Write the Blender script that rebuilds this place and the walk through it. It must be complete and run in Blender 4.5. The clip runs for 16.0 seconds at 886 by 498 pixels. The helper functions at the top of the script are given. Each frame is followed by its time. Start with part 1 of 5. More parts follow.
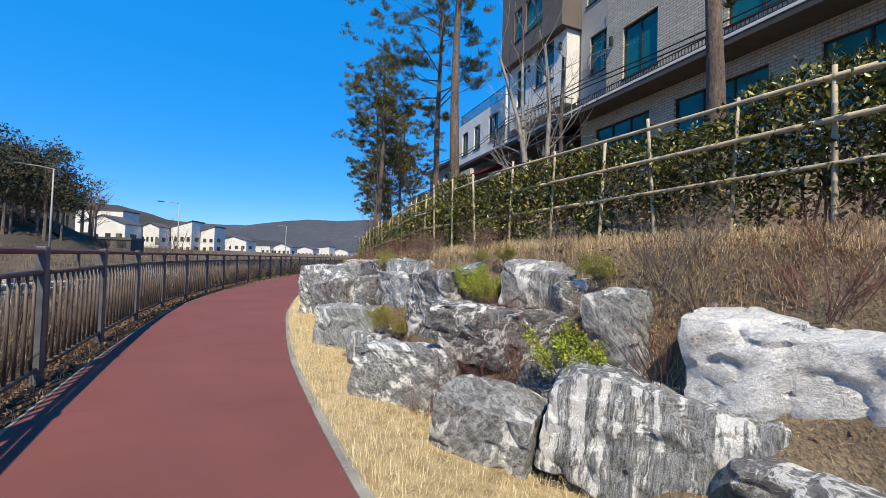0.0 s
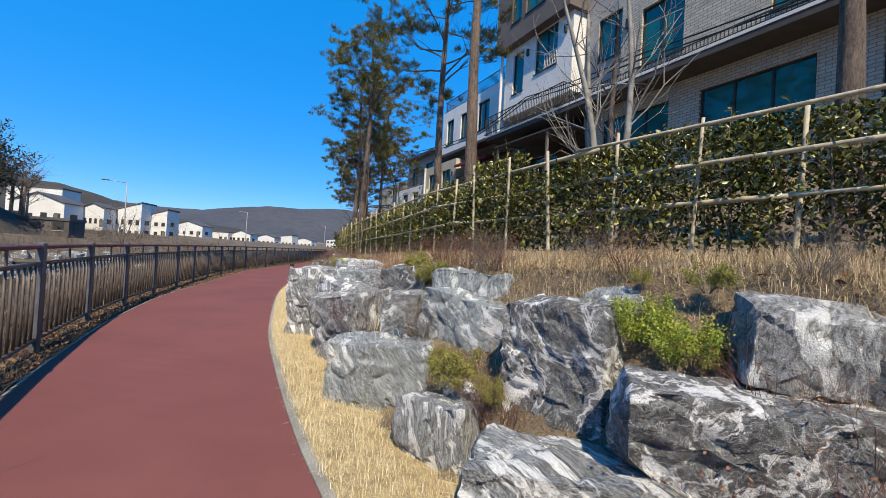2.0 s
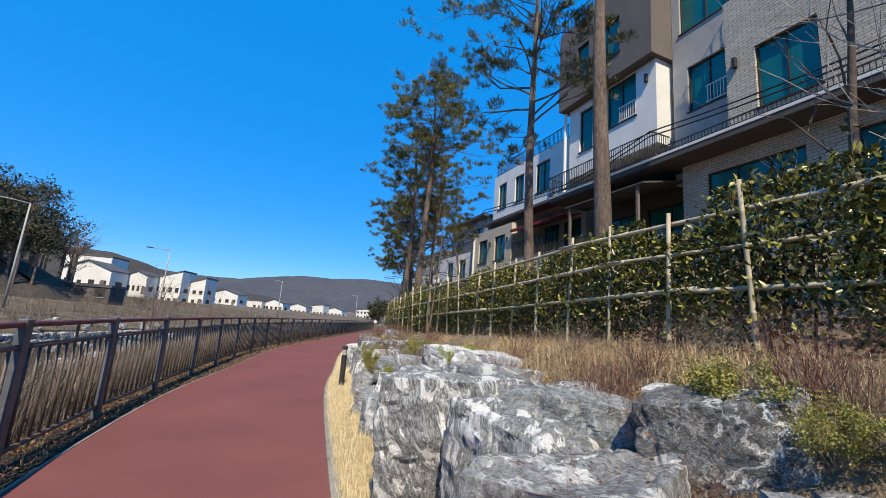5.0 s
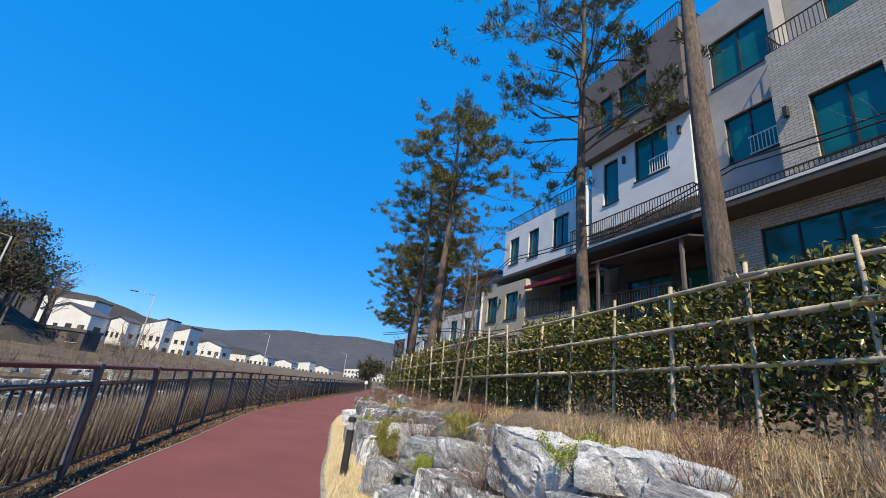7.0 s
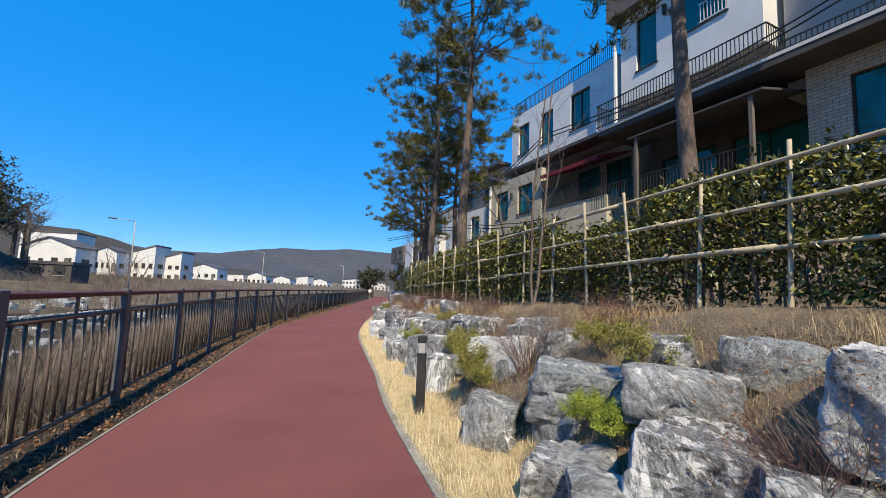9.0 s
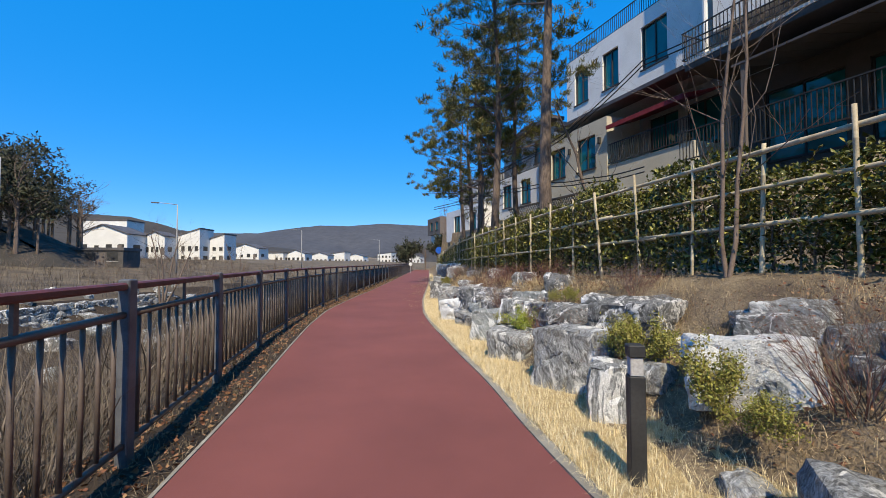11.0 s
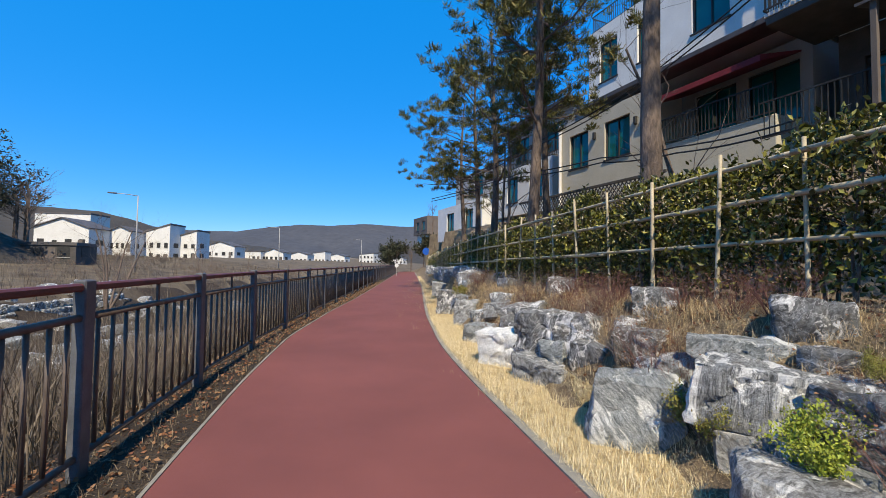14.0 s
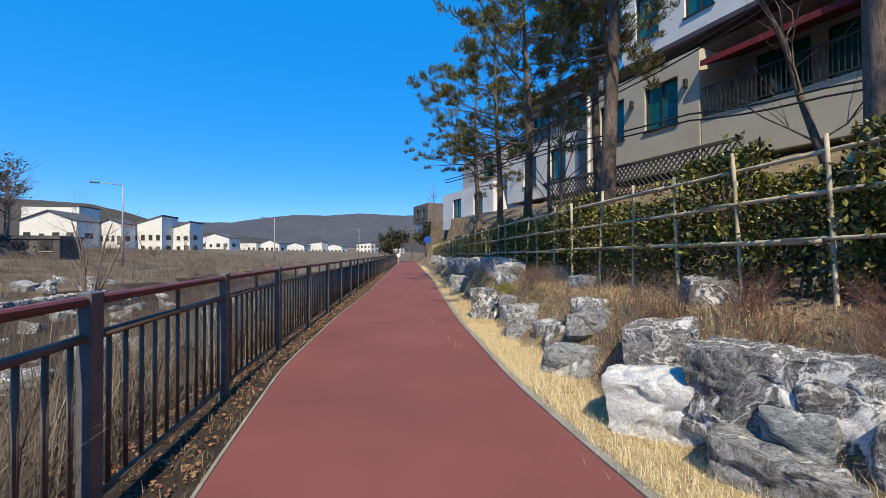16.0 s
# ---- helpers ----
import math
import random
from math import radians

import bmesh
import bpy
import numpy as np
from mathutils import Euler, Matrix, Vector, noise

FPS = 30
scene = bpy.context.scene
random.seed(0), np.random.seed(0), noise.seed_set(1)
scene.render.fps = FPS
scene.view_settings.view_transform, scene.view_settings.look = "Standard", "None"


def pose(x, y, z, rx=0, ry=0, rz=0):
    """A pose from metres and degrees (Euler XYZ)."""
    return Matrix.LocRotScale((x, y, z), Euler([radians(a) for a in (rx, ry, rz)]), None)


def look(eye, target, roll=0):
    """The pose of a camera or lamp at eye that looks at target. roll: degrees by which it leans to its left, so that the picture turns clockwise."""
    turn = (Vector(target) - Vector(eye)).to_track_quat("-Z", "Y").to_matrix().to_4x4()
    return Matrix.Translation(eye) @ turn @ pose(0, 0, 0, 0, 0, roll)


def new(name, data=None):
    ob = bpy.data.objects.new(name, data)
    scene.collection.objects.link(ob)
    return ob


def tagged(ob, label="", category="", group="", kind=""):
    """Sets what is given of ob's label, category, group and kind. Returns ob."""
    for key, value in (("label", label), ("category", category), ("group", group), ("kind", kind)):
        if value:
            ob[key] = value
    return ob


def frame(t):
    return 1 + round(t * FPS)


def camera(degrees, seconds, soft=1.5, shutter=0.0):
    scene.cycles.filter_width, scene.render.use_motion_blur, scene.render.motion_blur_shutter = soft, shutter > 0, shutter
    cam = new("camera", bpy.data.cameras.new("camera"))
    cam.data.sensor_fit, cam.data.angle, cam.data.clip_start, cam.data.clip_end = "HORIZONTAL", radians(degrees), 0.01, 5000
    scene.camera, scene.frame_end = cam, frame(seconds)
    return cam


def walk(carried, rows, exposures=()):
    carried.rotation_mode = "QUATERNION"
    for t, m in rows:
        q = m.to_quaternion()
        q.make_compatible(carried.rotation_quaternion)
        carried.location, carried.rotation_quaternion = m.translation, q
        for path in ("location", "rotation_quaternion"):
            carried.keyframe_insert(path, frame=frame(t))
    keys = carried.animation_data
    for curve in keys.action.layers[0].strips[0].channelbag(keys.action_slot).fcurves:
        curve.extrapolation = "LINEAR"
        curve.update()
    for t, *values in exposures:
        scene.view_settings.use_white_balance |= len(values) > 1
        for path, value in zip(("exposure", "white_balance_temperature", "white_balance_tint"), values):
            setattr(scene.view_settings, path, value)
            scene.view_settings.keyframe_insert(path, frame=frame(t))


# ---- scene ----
cam = camera(94.0, 16.0, soft=0.7)

PATH = [
    (0, (1.061, 1.053, 1.18), (0.801, 3.035, 1.237), 1.6),
    (0.5, (0.637, 1.462, 1.205), (0.369, 3.444, 1.206), 1.1),
    (1, (0.307, 2.024, 1.236), (0.166, 4.019, 1.201), 3.3),
    (1.5, (-0.06, 2.526, 1.25), (-0.164, 4.523, 1.203), 4.1),
    (2, (-0.401, 3.042, 1.333), (-0.492, 5.04, 1.362), 3.3),
    (2.5, (-0.655, 3.537, 1.347), (-0.717, 5.534, 1.445), 3.4),
    (3, (-0.921, 4.062, 1.357), (-0.919, 6.057, 1.508), 2.9),
    (3.5, (-1.188, 4.525, 1.376), (-1.166, 6.517, 1.563), 3.6),
    (4, (-1.552, 5.054, 1.36), (-1.549, 7.043, 1.57), 3.4),
    (4.5, (-1.829, 5.55, 1.366), (-1.865, 7.536, 1.594), 3.5),
    (5, (-2.232, 6.063, 1.421), (-2.48, 8.015, 1.781), 4.3),
    (5.2, (-2.365, 6.238, 1.442), (-2.662, 8.169, 1.871), 3.3),
    (7.3, (-3.492, 8.412, 1.369), (-3.729, 10.291, 2.012), 7.2),
    (7.5, (-3.602, 8.645, 1.396), (-3.824, 10.556, 1.942), 6.5),
    (8, (-3.939, 9.256, 1.393), (-4.112, 11.215, 1.757), 4.9),
    (8.5, (-4.328, 9.739, 1.352), (-4.494, 11.712, 1.633), 3.4),
    (9, (-4.71, 10.26, 1.296), (-4.867, 12.243, 1.505), 2.1),
    (9.5, (-5.054, 10.729, 1.267), (-5.271, 12.711, 1.434), 2.8),
    (10, (-5.358, 11.242, 1.358), (-5.659, 13.217, 1.447), 0.1),
    (10.2, (-5.549, 11.372, 1.329), (-5.874, 13.343, 1.427), 0.1),
    (12.3, (-6.257, 13.75, 1.312), (-6.439, 15.741, 1.3), -0.1),
    (12.5, (-6.361, 13.988, 1.331), (-6.515, 15.982, 1.317), 0.2),
    (13, (-6.7, 14.641, 1.347), (-6.899, 16.631, 1.344), 0.1),
    (13.5, (-7.034, 15.24, 1.329), (-7.274, 17.225, 1.371), -1.1),
    (14, (-7.368, 15.845, 1.335), (-7.593, 17.831, 1.41), 0.7),
    (14.5, (-7.667, 16.391, 1.351), (-7.882, 18.377, 1.431), 0.1),
    (15, (-7.922, 16.977, 1.373), (-8.118, 18.966, 1.437), -0.7),
    (15.5, (-8.195, 17.516, 1.39), (-8.403, 19.504, 1.435), -0.2),
    (16, (-8.447, 18.094, 1.409), (-8.656, 20.083, 1.428), -0.1),
]
walk(cam, [(t, look(eye, target, roll)) for t, eye, target, roll in PATH])

# ---- world, sun, exposure ----
SUN_AZ, SUN_EL = (0.22, -0.975), 50.0
world = bpy.data.worlds.new("world")
scene.world = world
world.use_nodes = True
wn = world.node_tree
sky = wn.nodes.new("ShaderNodeTexSky")
sky.sky_type = "NISHITA"
sky.sun_disc = False
sky.sun_elevation = radians(SUN_EL)
sky.sun_rotation = math.atan2(SUN_AZ[0], SUN_AZ[1])
sky.altitude = 400
sky.air_density, sky.dust_density, sky.ozone_density = 1.0, 0.0, 4.0
tone = wn.nodes.new("ShaderNodeHueSaturation")
tone.inputs["Saturation"].default_value = 1.35
tone.inputs["Hue"].default_value = 0.503
wn.links.new(sky.outputs[0], tone.inputs["Color"])
haze = wn.nodes.new("ShaderNodeMix")
haze.data_type = "RGBA"
haze.inputs[0].default_value = 0.6
haze.inputs[7].default_value = (0.02, 2.1, 6.2, 1)
wn.links.new(tone.outputs[0], haze.inputs[6])
wn.links.new(haze.outputs[2], wn.nodes["Background"].inputs[0])
wn.nodes["Background"].inputs[1].default_value = 0.135
sun = new("sun", bpy.data.lights.new("sun", "SUN"))
sun.data.energy, sun.data.angle, sun.data.color = 5.0, radians(0.5), (1.0, 0.87, 0.64)
c = math.cos(radians(SUN_EL))
sun.matrix_world = look((SUN_AZ[0] * c * 50, SUN_AZ[1] * c * 50, math.sin(radians(SUN_EL)) * 50), (0, 0, 0))
scene.view_settings.exposure = 0.37


# ---- materials ----
def mat(name, build):
    m = bpy.data.materials.new(name)
    m.use_nodes = True
    nt = m.node_tree
    build(nt, nt.nodes["Principled BSDF"])
    return m


def nod(nt, kind, **sets):
    n = nt.nodes.new("ShaderNode" + kind)
    for k, v in sets.items():
        n.inputs[k.replace("_", " ")].default_value = v
    return n


def ramp(nt, fac, stops):
    r = nt.nodes.new("ShaderNodeValToRGB")
    while len(r.color_ramp.elements) < len(stops):
        r.color_ramp.elements.new(0.5)
    for e, (p, col) in zip(r.color_ramp.elements, stops):
        e.position, e.color = p, (*col, 1)
    nt.links.new(fac, r.inputs[0])
    return r.outputs[0]


def texco(nt, stretch=(1, 1, 1), obj=False):
    t = nt.nodes.new("ShaderNodeTexCoord")
    mp = nt.nodes.new("ShaderNodeMapping")
    mp.inputs["Scale"].default_value = stretch
    if obj:
        nt.links.new(t.outputs["Object"], mp.inputs[0])
    else:
        g = nt.nodes.new("ShaderNodeNewGeometry")
        nt.links.new(g.outputs["Position"], mp.inputs[0])
    return mp.outputs[0]


def noisy(nt, vec, scale, detail=6.0, rough=0.6, distort=0.0):
    n = nt.nodes.new("ShaderNodeTexNoise")
    n.inputs["Scale"].default_value, n.inputs["Detail"].default_value = scale, detail
    n.inputs["Roughness"].default_value, n.inputs["Distortion"].default_value = rough, distort
    nt.links.new(vec, n.inputs["Vector"])
    return n.outputs["Fac"]


def bump(nt, bsdf, height, strength=0.3, dist=0.01):
    b = nt.nodes.new("ShaderNodeBump")
    b.inputs["Strength"].default_value, b.inputs["Distance"].default_value = strength, dist
    nt.links.new(height, b.inputs["Height"])
    nt.links.new(b.outputs[0], bsdf.inputs["Normal"])


def mixcol(nt, fac, a, b, mode="MIX"):
    m = nt.nodes.new("ShaderNodeMix")
    m.data_type, m.blend_type = "RGBA", mode
    for s, v in ((0, fac), (6, a), (7, b)):
        if isinstance(v, (int, float)):
            m.inputs[s].default_value = v
        elif isinstance(v, tuple):
            m.inputs[s].default_value = (*v, 1)
        else:
            nt.links.new(v, m.inputs[s])
    return m.outputs[2]


def speckled(name, dark, light, scale=4.0, fine=60.0, rough=0.85, relief=0.2, dist=0.01, metal=0.0, spec=0.4, obj=False):
    """A two-scale mottled surface."""
    def build(nt, b):
        v = texco(nt, obj=obj)
        big, small = noisy(nt, v, scale), noisy(nt, v, fine, 4)
        col = ramp(nt, big, [(0.3, dark), (0.7, light)])
        shade = ramp(nt, small, [(0.25, (0.72,) * 3), (0.75, (1.25,) * 3)])
        nt.links.new(mixcol(nt, 0.8, col, shade, "MULTIPLY"), b.inputs["Base Color"])
        b.inputs["Roughness"].default_value, b.inputs["Metallic"].default_value = rough, metal
        b.inputs["Specular IOR Level"].default_value = spec
        bump(nt, b, small, relief, dist)
    return mat(name, build)


def leafy(name, cols, rough=0.5, trans=0.0, island=True):
    """Colours that change from piece to piece."""
    def build(nt, b):
        g = nt.nodes.new("ShaderNodeNewGeometry")
        k = len(cols) - 1
        col = ramp(nt, g.outputs["Random Per Island"], [(i / max(k, 1), cc) for i, cc in enumerate(cols)])
        nt.links.new(col, b.inputs["Base Color"])
        b.inputs["Roughness"].default_value = rough
        b.inputs["Specular IOR Level"].default_value = 0.35
    return mat(name, build)


M = {}
M["path"] = speckled("red_path", (0.140, 0.045, 0.041), (0.190, 0.061, 0.054), 0.7, 260, 0.9, 0.5, 0.004)
M["kerb"] = speckled("kerb_concrete", (0.17, 0.155, 0.13), (0.30, 0.28, 0.24), 3, 90, 0.9, 0.4)
M["soil"] = speckled("soil", (0.07, 0.05, 0.035), (0.17, 0.125, 0.08), 1.3, 40, 0.95, 0.8, 0.03)
M["fence"] = speckled("fence_paint", (0.065, 0.067, 0.074), (0.13, 0.133, 0.145), 6, 120, 0.5, 0.25, 0.003)
M["redrail"] = speckled("rusty_red_rail", (0.09, 0.025, 0.02), (0.16, 0.045, 0.035), 5, 100, 0.5, 0.3, 0.003)
M["baluster"] = speckled("baluster_paint", (0.065, 0.048, 0.038), (0.15, 0.113, 0.09), 6, 120, 0.55, 0.25, 0.003)
M["bamboo"] = speckled("bamboo", (0.30, 0.24, 0.15), (0.52, 0.45, 0.32), 5, 70, 0.6, 0.3, 0.004)
M["brown"] = speckled("brown_render", (0.115, 0.095, 0.085), (0.15, 0.125, 0.11), 1, 60, 0.85, 0.3)
M["white"] = speckled("white_render", (0.62, 0.60, 0.57), (0.74, 0.72, 0.69), 0.8, 60, 0.8, 0.2)
M["grey"] = speckled("grey_render", (0.30, 0.29, 0.28), (0.40, 0.385, 0.37), 0.8, 50, 0.85, 0.3)
M["beige"] = speckled("beige_render", (0.43, 0.39, 0.31), (0.52, 0.475, 0.38), 0.8, 50, 0.85, 0.3)
M["dark"] = speckled("dark_trim", (0.018, 0.018, 0.018), (0.04, 0.038, 0.036), 3, 60, 0.6, 0.1)
# dark brown tone that also carries the shade of recess and soffit
M["shade"] = speckled("dark_brown_and_shade", (0.06, 0.055, 0.05), (0.09, 0.08, 0.075), 2, 40, 0.85, 0.2)
M["roof"] = speckled("roof_sheet", (0.05, 0.045, 0.045), (0.09, 0.08, 0.08), 2, 40, 0.6, 0.2)


def glassy(nt, b):
    v = texco(nt)
    n = noisy(nt, v, 0.6, 2)
    nt.links.new(ramp(nt, n, [(0.35, (0.006, 0.09, 0.095)), (0.65, (0.012, 0.15, 0.15))]), b.inputs["Base Color"])
    b.inputs["Roughness"].default_value = 0.04
    b.inputs["Specular IOR Level"].default_value = 0.6


M["glass"] = mat("tinted_glass", glassy)


def brickwork(nt, b):
    v = texco(nt, obj=True)
    sx = nt.nodes.new("ShaderNodeTexBrick")
    sx.inputs["Scale"].default_value = 1.0
    sx.inputs["Brick Width"].default_value, sx.inputs["Row Height"].default_value = 0.30, 0.11
    sx.inputs["Mortar Size"].default_value = 0.012
    sx.inputs["Color1"].default_value, sx.inputs["Color2"].default_value = (0.42, 0.38, 0.31, 1), (0.52, 0.48, 0.40, 1)
    sx.inputs["Mortar"].default_value = (0.24, 0.21, 0.17, 1)
    rot = nt.nodes.new("ShaderNodeVectorRotate")
    rot.rotation_type = "X_AXIS"
    rot.inputs["Angle"].default_value = radians(-90)
    nt.links.new(v, rot.inputs["Vector"])
    nt.links.new(rot.outputs[0], sx.inputs["Vector"])
    n = noisy(nt, v, 1.5)
    nt.links.new(mixcol(nt, 0.5, sx.outputs[0], ramp(nt, n, [(0.3, (0.8,) * 3), (0.7, (1.1,) * 3)]), "MULTIPLY"), b.inputs["Base Color"])
    b.inputs["Roughness"].default_value = 0.9
    bump(nt, b, sx.outputs["Fac"], -0.5, 0.01)


M["brick"] = mat("light_brick", brickwork)


# ---- mesh helpers ----
def mesh(name, verts, faces, material=None, smooth=False):
    me = bpy.data.meshes.new(name)
    me.from_pydata([tuple(map(float, p)) for p in verts], [], faces)
    me.update()
    if material:
        me.materials.append(material)
    if smooth:
        me.polygons.foreach_set("use_smooth", [True] * len(me.polygons))
    return me


def put(name, me, parent=None, m=None, label="", category="", group="", kind=""):
    ob = new(name, me)
    if parent:
        ob.parent = parent
    if m is not None:
        ob.matrix_basis = m
    return tagged(ob, label, category, group, kind)


class Soup:
    """Collects simple solids into one mesh."""
    def __init__(self):
        self.v, self.f = [], []

    def box(self, x0, x1, y0, y1, z0, z1):
        n = len(self.v)
        self.v += [(x, y, z) for z in (z0, z1) for y in (y0, y1) for x in (x0, x1)]
        self.f += [tuple(n + i for i in q) for q in ((0, 2, 3, 1), (4, 5, 7, 6), (0, 1, 5, 4), (2, 6, 7, 3), (0, 4, 6, 2), (1, 3, 7, 5))]
        return self

    def tube(self, pts, radii, sides=6, caps=True):
        pts = [Vector(p) for p in pts]
        n0 = len(self.v)
        up = Vector((0.31, 0.17, 0.93))
        for i, p in enumerate(pts):
            d = (pts[min(i + 1, len(pts) - 1)] - pts[max(i - 1, 0)]).normalized()
            a = d.cross(up)
            if a.length < 0.05:
                a = d.cross(Vector((1, 0, 0)))
            a.normalize()
            b2 = d.cross(a)
            r = radii[i] if isinstance(radii, (list, tuple)) else radii
            for k in range(sides):
                w = 2 * math.pi * k / sides
                self.v.append(tuple(p + a * (r * math.cos(w)) + b2 * (r * math.sin(w))))
        for i in range(len(pts) - 1):
            for k in range(sides):
                k2 = (k + 1) % sides
                q = n0 + i * sides
                self.f.append((q + k, q + k2, q + sides + k2, q + sides + k))
        if caps:
            self.f.append(tuple(n0 + k for k in reversed(range(sides))))
            self.f.append(tuple(n0 + (len(pts) - 1) * sides + k for k in range(sides)))
        return self

    def me(self, name, material=None, smooth=False):
        return mesh(name, self.v, self.f, material, smooth)


def bevelled(me, width=0.01, segments=1):
    bm = bmesh.new()
    bm.from_mesh(me)
    bmesh.ops.bevel(bm, geom=bm.edges[:], offset=width, segments=segments, affect="EDGES", clamp_overlap=True)
    bm.to_mesh(me)
    bm.free()
    return me


# ---- plan ----
FENCE_Y = [-12, -5, 0, 3, 5, 7, 9, 11.5, 13.5, 16, 18, 20, 22, 24.2, 26, 28, 41, 60, 90]
FENCE_X = [9.6, 4.1, 0.15, -2.1, -3.5, -4.85, -6.05, -7.3, -8.1, -9.1, -9.85, -10.5, -11.05, -11.55, -11.9, -12.3, -14.75, -18.3, -24]
LEFT_Y = [-12, -5, 0, 3, 5, 7, 9, 11, 12.6, 14, 15.6, 18, 20.3, 23, 27, 31, 41, 60, 90]
LEFT_X = [9.9, 4.5, 0.5, -1.8, -3.2, -4.5, -5.7, -6.7, -7.4, -7.9, -8.42, -9.3, -10.12, -10.95, -11.75, -12.4, -14.25, -17.9, -23.6]
RIGHT_Y = [-12, -5, 0, 3.1, 3.8, 6, 7.25, 9.05, 10.5, 12.6, 14, 15.3, 16.7, 17.8, 20.6, 21.5, 22.8, 26.5, 29, 41, 60, 90]
RIGHT_X = [11.8, 6.6, 2.75, 0.5, -0.02, -1.5, -2.22, -3.2, -3.85, -4.75, -5.32, -5.8, -6.2, -6.6, -7.55, -7.83, -8.2, -9.0, -9.45, -11.55, -15.2, -21]
BAM_Y = [-12, -5, 0, 3, 5, 6.7, 7.4, 8.2, 9.5, 11, 13, 16, 18.4, 20.7, 25, 30, 41, 60, 90]
BAM_X = [16, 11.5, 7.2, 4.9, 3.5, 2.36, 1.5, 0.65, -0.25, -1.0, -1.9, -3.3, -4.45, -5.5, -6.95, -8.2, -10.4, -14, -19.8]
BAM_Z = [1.6, 1.6, 1.58, 1.55, 1.53, 1.5, 1.46, 1.42, 1.4, 1.35, 1.28, 1.18, 1.1, 1.02, 0.95, 0.9, 0.85, 0.8, 0.8]


def along(ys, xs):
    ks = np.arange(ys[0], ys[-1] + 0.01, 0.25)
    vals = np.interp(ks, ys, xs)
    for _ in range(6):
        vals[1:-1] = (vals[:-2] + 2 * vals[1:-1] + vals[2:]) / 4
    return lambda y: np.interp(y, ks, vals)


fence_x, left_x, right_x, bam_x, bam_z = (along(*q) for q in ((FENCE_Y, FENCE_X), (LEFT_Y, LEFT_X), (RIGHT_Y, RIGHT_X), (BAM_Y, BAM_X), (BAM_Y, BAM_Z)))


def tread(fx, y0, y1, step):
    """Points at even distances along a line of the plan."""
    ys = np.arange(y0, y1, 0.05)
    xs = fx(ys)
    s = np.concatenate([[0], np.cumsum(np.hypot(np.diff(xs), np.diff(ys)))])
    k = np.arange(0, s[-1], step)
    return np.stack([np.interp(k, s, xs), np.interp(k, s, ys)], 1)


# across the valley and up to the houses: lateral distance from the fence and height
SIDE_D = np.array([-400, -160, -90, -60, -42, -34, -26, -18.9, -18.3, -14, -8, -4, -1.2, -0.3, 0.0])
SIDE_Z = np.array([20, 9, 3.4, 2.2, 1.3, 0.2, -0.6, -1.15, -2.5, -2.7, -2.6, -2.0, -0.5, -0.06, -0.02])


DIP_Y, DIP_Z = [-12, 3, 4.5, 6, 7.5, 9, 10.5], [-0.34, -0.34, -0.32, -0.27, -0.16, -0.06, 0.0]
FOOT_Y, FOOT_D = [-12, 3, 4.2, 6, 8, 90], [1.95, 1.9, 1.75, 1.2, 0.8, 0.7]


def edge_dip(y):
    """How far the right edge of the path lies under its left edge."""
    return 0.5 * np.interp(y, DIP_Y, DIP_Z)


def ground_z(x, y):
    """Height of the ground, without the path and the things on it."""
    x, y = np.asarray(x, float), np.asarray(y, float)
    f, l, r, b, bz = fence_x(y), left_x(y), right_x(y), bam_x(y), bam_z(y)
    z = np.interp((x - f) * 0.9, SIDE_D, SIDE_Z)
    dip, edge = np.interp(y, DIP_Y, DIP_Z), edge_dip(y)
    foot = r + np.interp(y, FOOT_Y, FOOT_D)
    crest = np.minimum(foot + 1.45, b - 0.55)
    k = np.clip((x - foot) / np.maximum(crest - foot, 0.3), 0, 1)
    k2 = np.clip((x - crest) / np.maximum(b - crest, 0.3), 0, 1)
    bank = dip + (0.86 * bz - dip) * k ** 0.9 + 0.14 * bz * k2
    w = 0.866 * x + 0.5 * y
    back = np.clip((w - 8.0) / 6.0, 0, 1) * 2.9 + np.clip((w - 14.0) / 60.0, 0, 1) * 12
    bank = bank + np.where(x > b + 1, back, 0)
    strip = edge + (dip - edge) * np.clip((x - r) / np.maximum(foot - r, 0.1), 0, 1)
    under = np.clip((x - l) / np.maximum(r - l, 0.1), 0, 1) * edge - np.where(x > l - 0.03, 0.06, 0.012)
    return np.where(x < f, z, np.where(x < r + 0.06, under, np.where(x < foot, strip, bank)))


# ---- ground ----
gx = np.unique(np.concatenate([np.arange(-20, 8, 0.3), np.arange(-44, -20, 1.5), np.arange(8, 40, 1.5), np.array([-1500, -900, -600, -400, -300, -220, -160, -120, -90, -75, -60, -50, 50, 70, 100, 160, 260, 500, 1000, 1500.0])]))
gy = np.unique(np.concatenate([np.arange(-10, 40, 0.3), np.arange(40, 91, 1.5), np.array([-1000, -400, -150, -60, -30, -20, -15, 110, 140, 200, 300, 450, 700, 1100, 1600.0])]))
GX, GY = np.meshgrid(gx, gy)
GZ = ground_z(GX, GY)
near = (GX > -22) & (GX < 12) & (GY > -12) & (GY < 60)
for i, j in zip(*np.nonzero(near & ((GX < fence_x(GY) - 0.6) | (GX > right_x(GY) + 1.4)))):
    GZ[i, j] += 0.12 * noise.noise((GX[i, j] * 0.9, GY[i, j] * 0.9, 0.3)) + 0.05 * noise.noise((GX[i, j] * 3, GY[i, j] * 3, 5.3))
nx, ny = len(gx), len(gy)
faces = [(j * nx + i, j * nx + i + 1, (j + 1) * nx + i + 1, (j + 1) * nx + i) for j in range(ny - 1) for i in range(nx - 1)]


